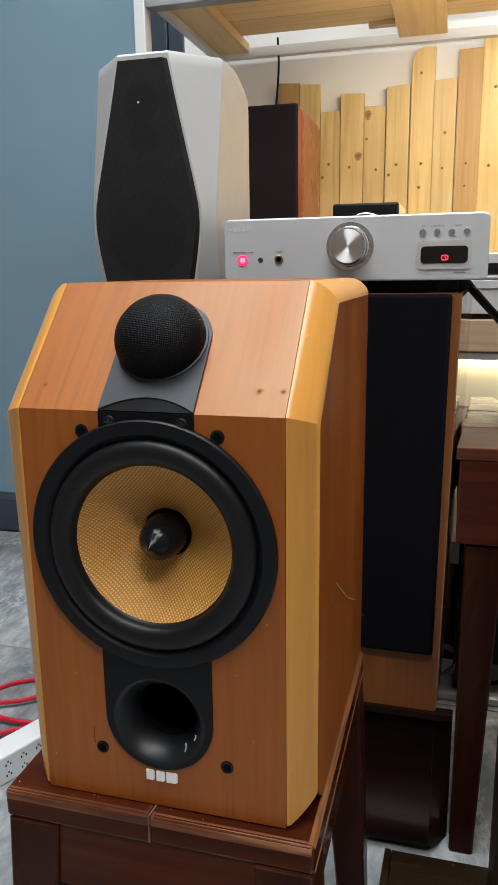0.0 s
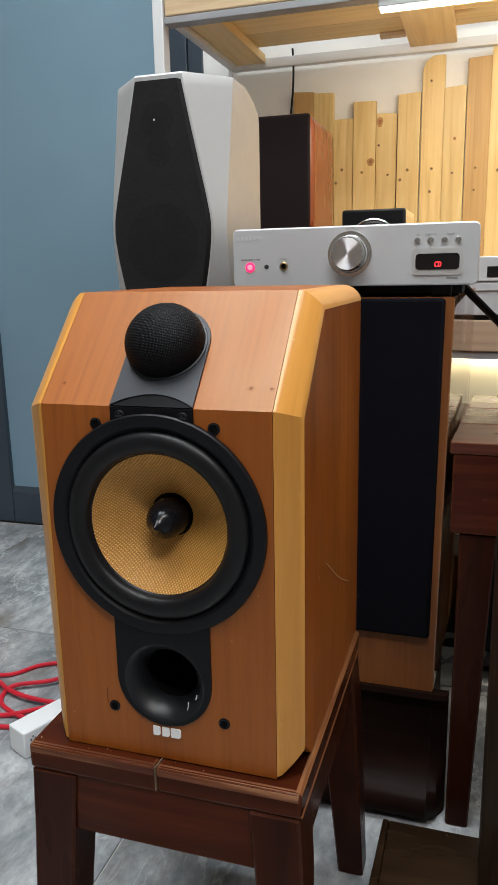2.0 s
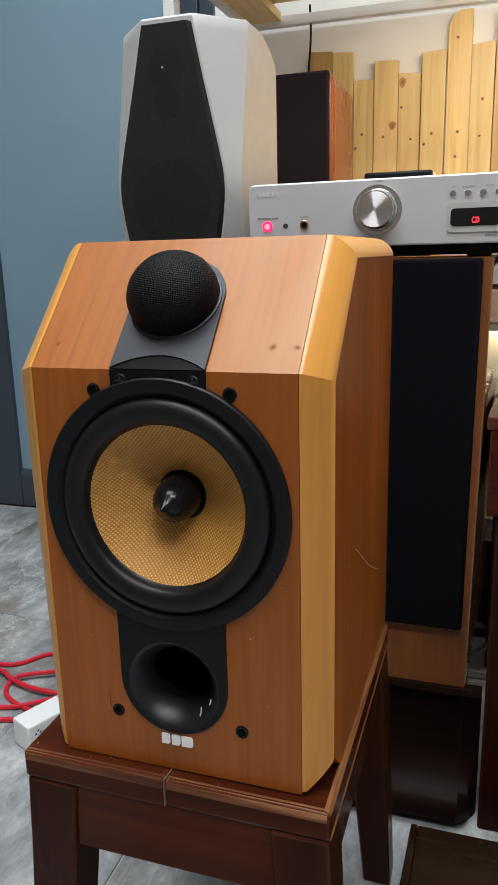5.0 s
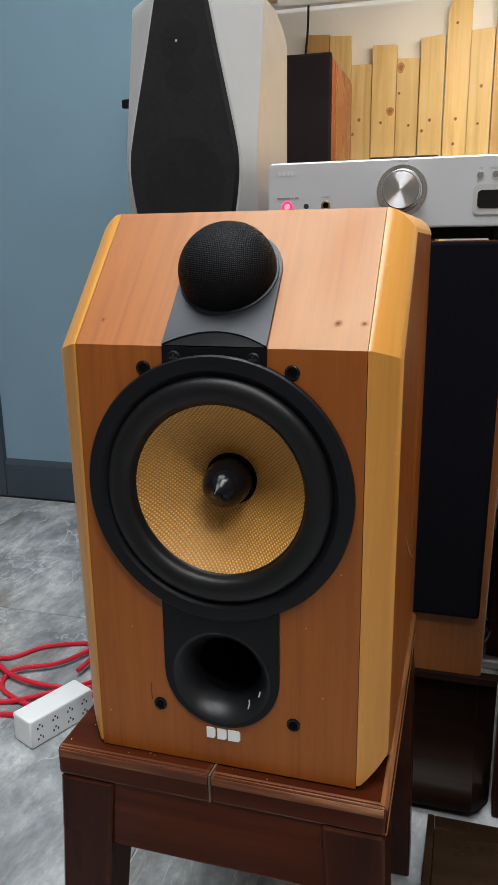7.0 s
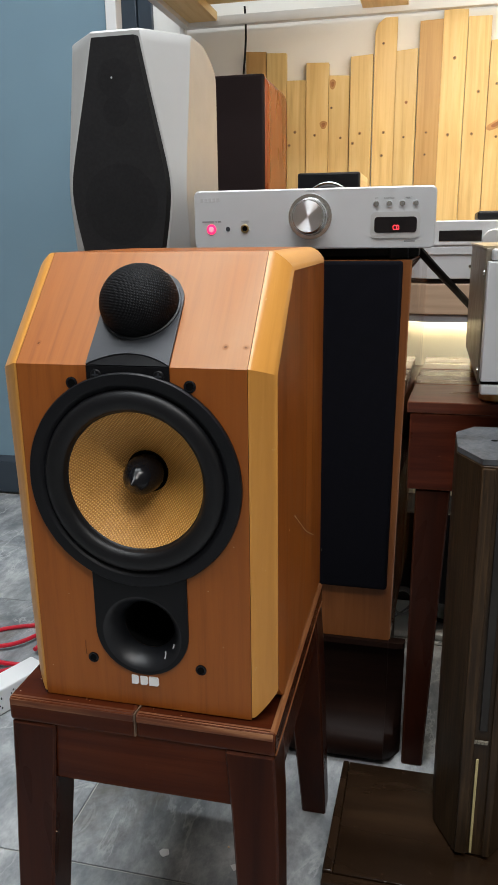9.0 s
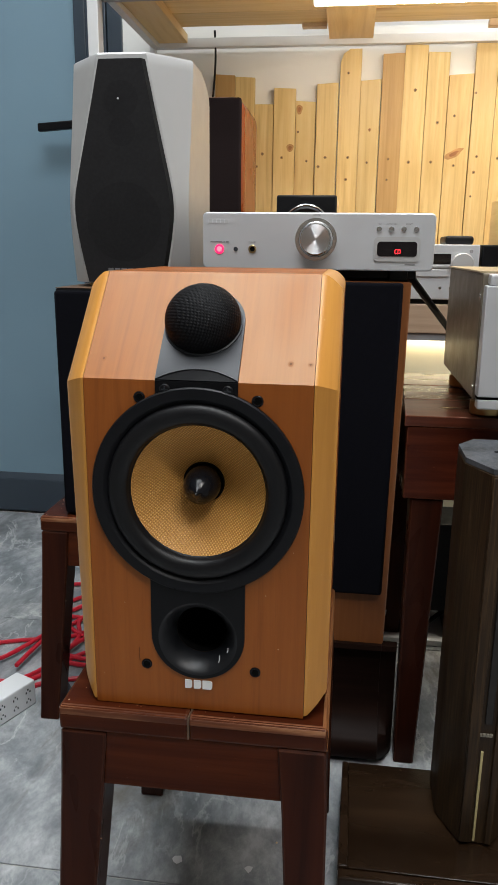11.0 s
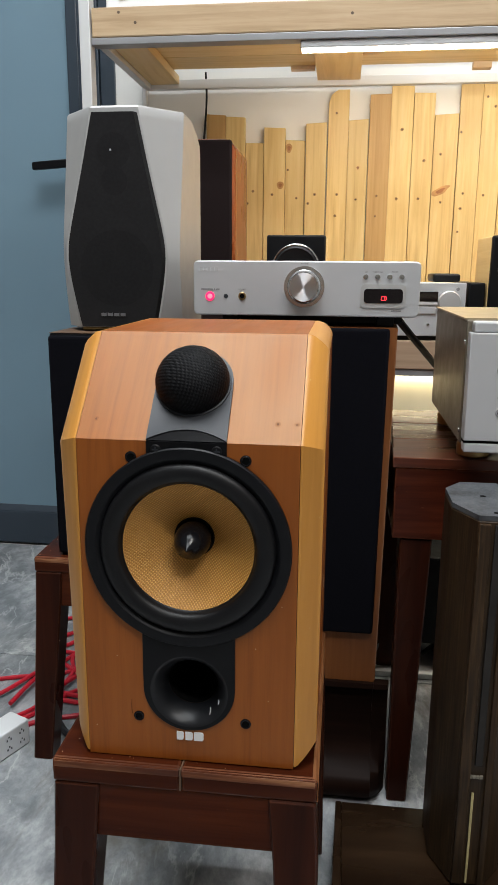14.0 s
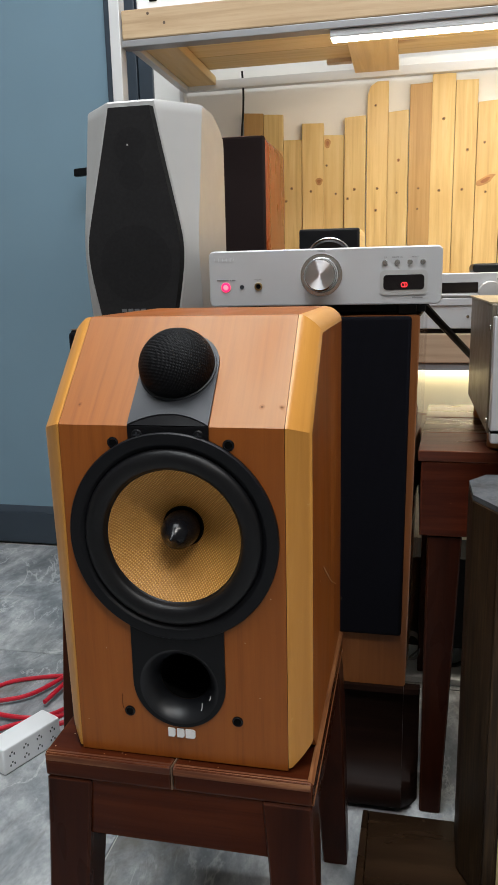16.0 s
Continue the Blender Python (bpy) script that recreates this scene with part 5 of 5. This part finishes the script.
def build_small_things():
    single("black_cable", sweep([(-0.415, 1.772, 1.24), (-0.413, 1.772, 1.2), (-0.414, 1.77, 1.15), (-0.42, 1.76, 1.06), (-0.43, 1.75, 0.9), (-0.43, 1.745, 0.66)], 0.0025), BLACK, "thin black cable hanging from the shelf", "cable")
    single("black_cable", sweep([(-0.01, 1.02, 0.725), (0.006, 1.035, 0.717), (0.024, 1.06, 0.697), (0.064, 1.14, 0.653), (0.113, 1.235, 0.6), (0.15, 1.26, 0.568), (0.2, 1.27, 0.55)], 0.0058), BLACK, "thick black cable drooping onto the table", "cable")
    r = 0.0042
    loops = [
        [(-0.95, 1.03, r), (-0.80, 1.013, r), (-0.744, 1.068, r), (-0.674, 1.1, r), (-0.6, 1.12, r), (-0.55, 1.16, r), (-0.48, 1.2, r), (-0.4, 1.22, r)],
        [(-0.62, 1.16, 2.4 * r), (-0.66, 1.06, 2.4 * r), (-0.69, 1.014, 2.4 * r), (-0.746, 0.981, 2.4 * r), (-0.755, 0.955, r), (-0.731, 0.925, r), (-0.665, 0.903, r), (-0.62, 0.925, r), (-0.57, 0.97, r), (-0.5, 1.0, r), (-0.43, 1.06, r)],
        [(-0.88, 1.0, r), (-0.79, 0.985, 2.6 * r), (-0.75, 0.965, 2.6 * r), (-0.7, 0.952, 2.6 * r), (-0.645, 0.955, 2 * r), (-0.6, 0.975, r), (-0.55, 1.06, r), (-0.5, 1.1, r), (-0.42, 1.12, r)],
        [(-0.9, 0.88, r), (-0.78, 0.898, r), (-0.72, 0.9, r), (-0.67, 0.925, 2 * r), (-0.6, 1.0, r), (-0.57, 1.12, r), (-0.59, 1.2, r), (-0.52, 1.28, r), (-0.42, 1.3, r)],
        [(-0.64, 1.0, 3 * r), (-0.628, 1.09, 3 * r), (-0.6, 1.18, r), (-0.56, 1.28, r), (-0.5, 1.33, r), (-0.4, 1.36, r)],
        [(-0.72, 0.862, r), (-0.70, 0.872, r), (-0.66, 0.88, r), (-0.63, 0.9, r)],
    ]
    for k, pts in enumerate(loops):
        single("red_cable", sweep(pts, r), RED, "glossy red loudspeaker cable looped on the floor", "cable", "red cables")
    for pts in ([(-0.69, 1.34, 0.006), (-0.662, 1.349, 0.006), (-0.60, 1.37, 0.006), (-0.5, 1.36, 0.006)],
                [(-0.66, 1.25, 0.006), (-0.635, 1.275, 0.006), (-0.59, 1.32, 0.006), (-0.48, 1.33, 0.006)],
                [(-0.645, 1.215, 0.006), (-0.621, 1.23, 0.006), (-0.58, 1.27, 0.006), (-0.45, 1.26, 0.006)],
                [(-0.635, 1.2, 0.006), (-0.610, 1.203, 0.006), (-0.56, 1.20, 0.006), (-0.45, 1.22, 0.006)],
                [(-0.62, 1.16, 0.006), (-0.596, 1.155, 0.006), (-0.55, 1.13, 0.006), (-0.44, 1.15, 0.006)],
                [(-0.592, 1.045, 0.010), (-0.568, 1.072, 0.014), (-0.54, 1.14, 0.006), (-0.44, 1.20, 0.006)],
                [(-0.585, 1.06, 0.006), (-0.561, 1.056, 0.006), (-0.51, 1.052, 0.006), (-0.43, 1.10, 0.006)],
                [(-0.578, 1.02, 0.006), (-0.555, 1.032, 0.006), (-0.50, 1.03, 0.006), (-0.42, 1.06, 0.006)]):
        single("red_cable", sweep(pts, 0.0045), RED, "glossy red loudspeaker cable looped on the floor", "cable", "red cables")
    single("grey_cable", sweep([(-0.56, 1.0, 0.006), (-0.533, 0.963, 0.006), (-0.503, 0.932, 0.006), (-0.44, 0.90, 0.006)], 0.006), SLATE, "thick dark grey cable lying on the floor", "cable")
    # scraps of paper on the tiles
    for (x, y), size, turn in ((SCRAPS[0], 0.008, 20), (SCRAPS[1], 0.006, 75)):
        ring = [(size * (0.7 + 0.5 * CHIPS.random()) * math.cos(a), size * (0.5 + 0.5 * CHIPS.random()) * math.sin(a)) for a in [2 * math.pi * k / 7 for k in range(7)]]
        ob = single("paper_scrap", prism(ring, "z", 0.0, 0.0006), LETTER, "small torn white paper scrap on the floor tiles", "paper scrap", "paper scraps")
        ob.matrix_world = pose(x, y, 0.0002, 0, 0, turn)
    # power strip
    ps = thing("power_strip", (0, 0, 0), "white multi-socket power strip lying on the floor", "power strip")
    part("body", box(-0.022, 0.022, -0.056, 0.056, 0.0005, 0.045, 0.003), WHITE, ps)
    for k in range(4):
        y = -0.04 + k * 0.0265
        for z in (0.014, 0.031):
            part("socket_slot", box(0.0217, 0.0224, y - 0.0050, y - 0.0028, z - 0.0032, z + 0.0004), SLATE, ps)
            part("socket_slot", box(0.0217, 0.0224, y + 0.0028, y + 0.0050, z - 0.0032, z + 0.0004), SLATE, ps)
            part("earth_slot", box(0.0217, 0.0224, y - 0.0012, y + 0.0012, z + 0.0018, z + 0.0044), SLATE, ps)
    ps.matrix_world = pose(-0.609, 0.872, 0, 0, 0, -24)
    single("white_board", box(-0.02, 0.5, 1.205, 1.335, 0.0, 0.012, 0.002), WHITE, "white plastic board lying flat on the floor", "board")
    single("black_cabinet", box(-0.03, 0.17, 1.25, 1.36, 0.0525, 0.236, 0.004), BLACK, "black box standing on blocks under the table", "box")
    for x in (0.041, 0.14):
        single("wood_block", box(x, x + 0.016, 1.228, 1.33, 0.0122, 0.0523, 0.002), DARKBOX, "small dark wooden block under the box", "block", "blocks")
    coil = []
    for k in range(40):
        a = 2 * math.pi * k / 13
        coil.append((0.008 + 0.022 * math.cos(a) * (1 - 0.006 * k), 1.232 - 0.0002 * k, 0.062 + 0.030 * math.sin(a) * (1 - 0.006 * k)))
    coil = [(-0.03, 1.24, 0.0165), (-0.015, 1.236, 0.0165)] + coil
    single("grey_cable", sweep(coil, 0.0018, 6, 3), GREYINK, "thin grey cable coiled in front of the black box", "cable")
    for pts in ([(0.02, 1.3, 0.06), (0.06, 1.27, 0.012), (0.11, 1.285, 0.008), (0.16, 1.25, 0.008), (0.22, 1.27, 0.03)], [(0.03, 1.26, 0.03), (0.075, 1.25, 0.02), (0.10, 1.235, 0.03), (0.14, 1.26, 0.05), (0.2, 1.3, 0.06)]):
        single("black_cable", sweep(pts, 0.004), BLACK, "black cable lying on the floor under the table", "cable")
    wd = thing("white_appliance", (0.33, 1.0, 0), "white appliance with a silver knob on the floor", "appliance")
    part("lower_body", box(0.205, 0.45, 0.9, 1.07, 0.012, 0.113, 0.004), WHITE, wd)
    part("dark_seam", box(0.207, 0.448, 0.903, 1.068, 0.1132, 0.1238), VOID, wd)
    part("upper_body", box(0.205, 0.45, 0.9, 1.07, 0.124, 0.2, 0.004), WHITE, wd)
    part("knob", lathe([(0.006, 0), (0.007, 0.004), (0.0105, 0.010), (0.010, 0.016), (0, 0.021)], 0.218, 0.9, 0.045, 24), CHROME, wd, "silver knob")


def build_floor():
    fl = single("floor", box(-2.72, 2.12, -2.72, 1.92, -0.08, -0.0025), GROUT, "grey marble-look tiled floor with pale joints", "floor", kind="structure")
    tw, th = 0.805, 0.603
    me = finish("tile", box(-tw / 2 + 0.0012, tw / 2 - 0.0012, -th / 2 + 0.0012, th / 2 - 0.0012, -0.0024, 0.0, 0.0006, 1), TILE)
    for i in range(-3, 4):
        for j in range(-5, 2):
            ob = new("tile", me)
            ob.location = (-0.39 + (i + 0.5) * tw, 0.587 + (j + 0.5) * th, 0)
            ob.parent = fl


build_room()
build_door()
build_main_speaker()
build_bench()
build_silver_speaker()
build_black_speaker()
build_tower()
build_dark_box()
build_table()
build_rack()
build_receiver()
build_power_amp()
build_cd_player()
build_mahogany_speaker()
build_small_speaker(-0.222, -0.105, 1.37, "left", 0)
build_small_speaker(0.209, 0.33, 1.37, "right", 1)
build_column()
build_board()
build_small_things()
build_slats()
build_floor()
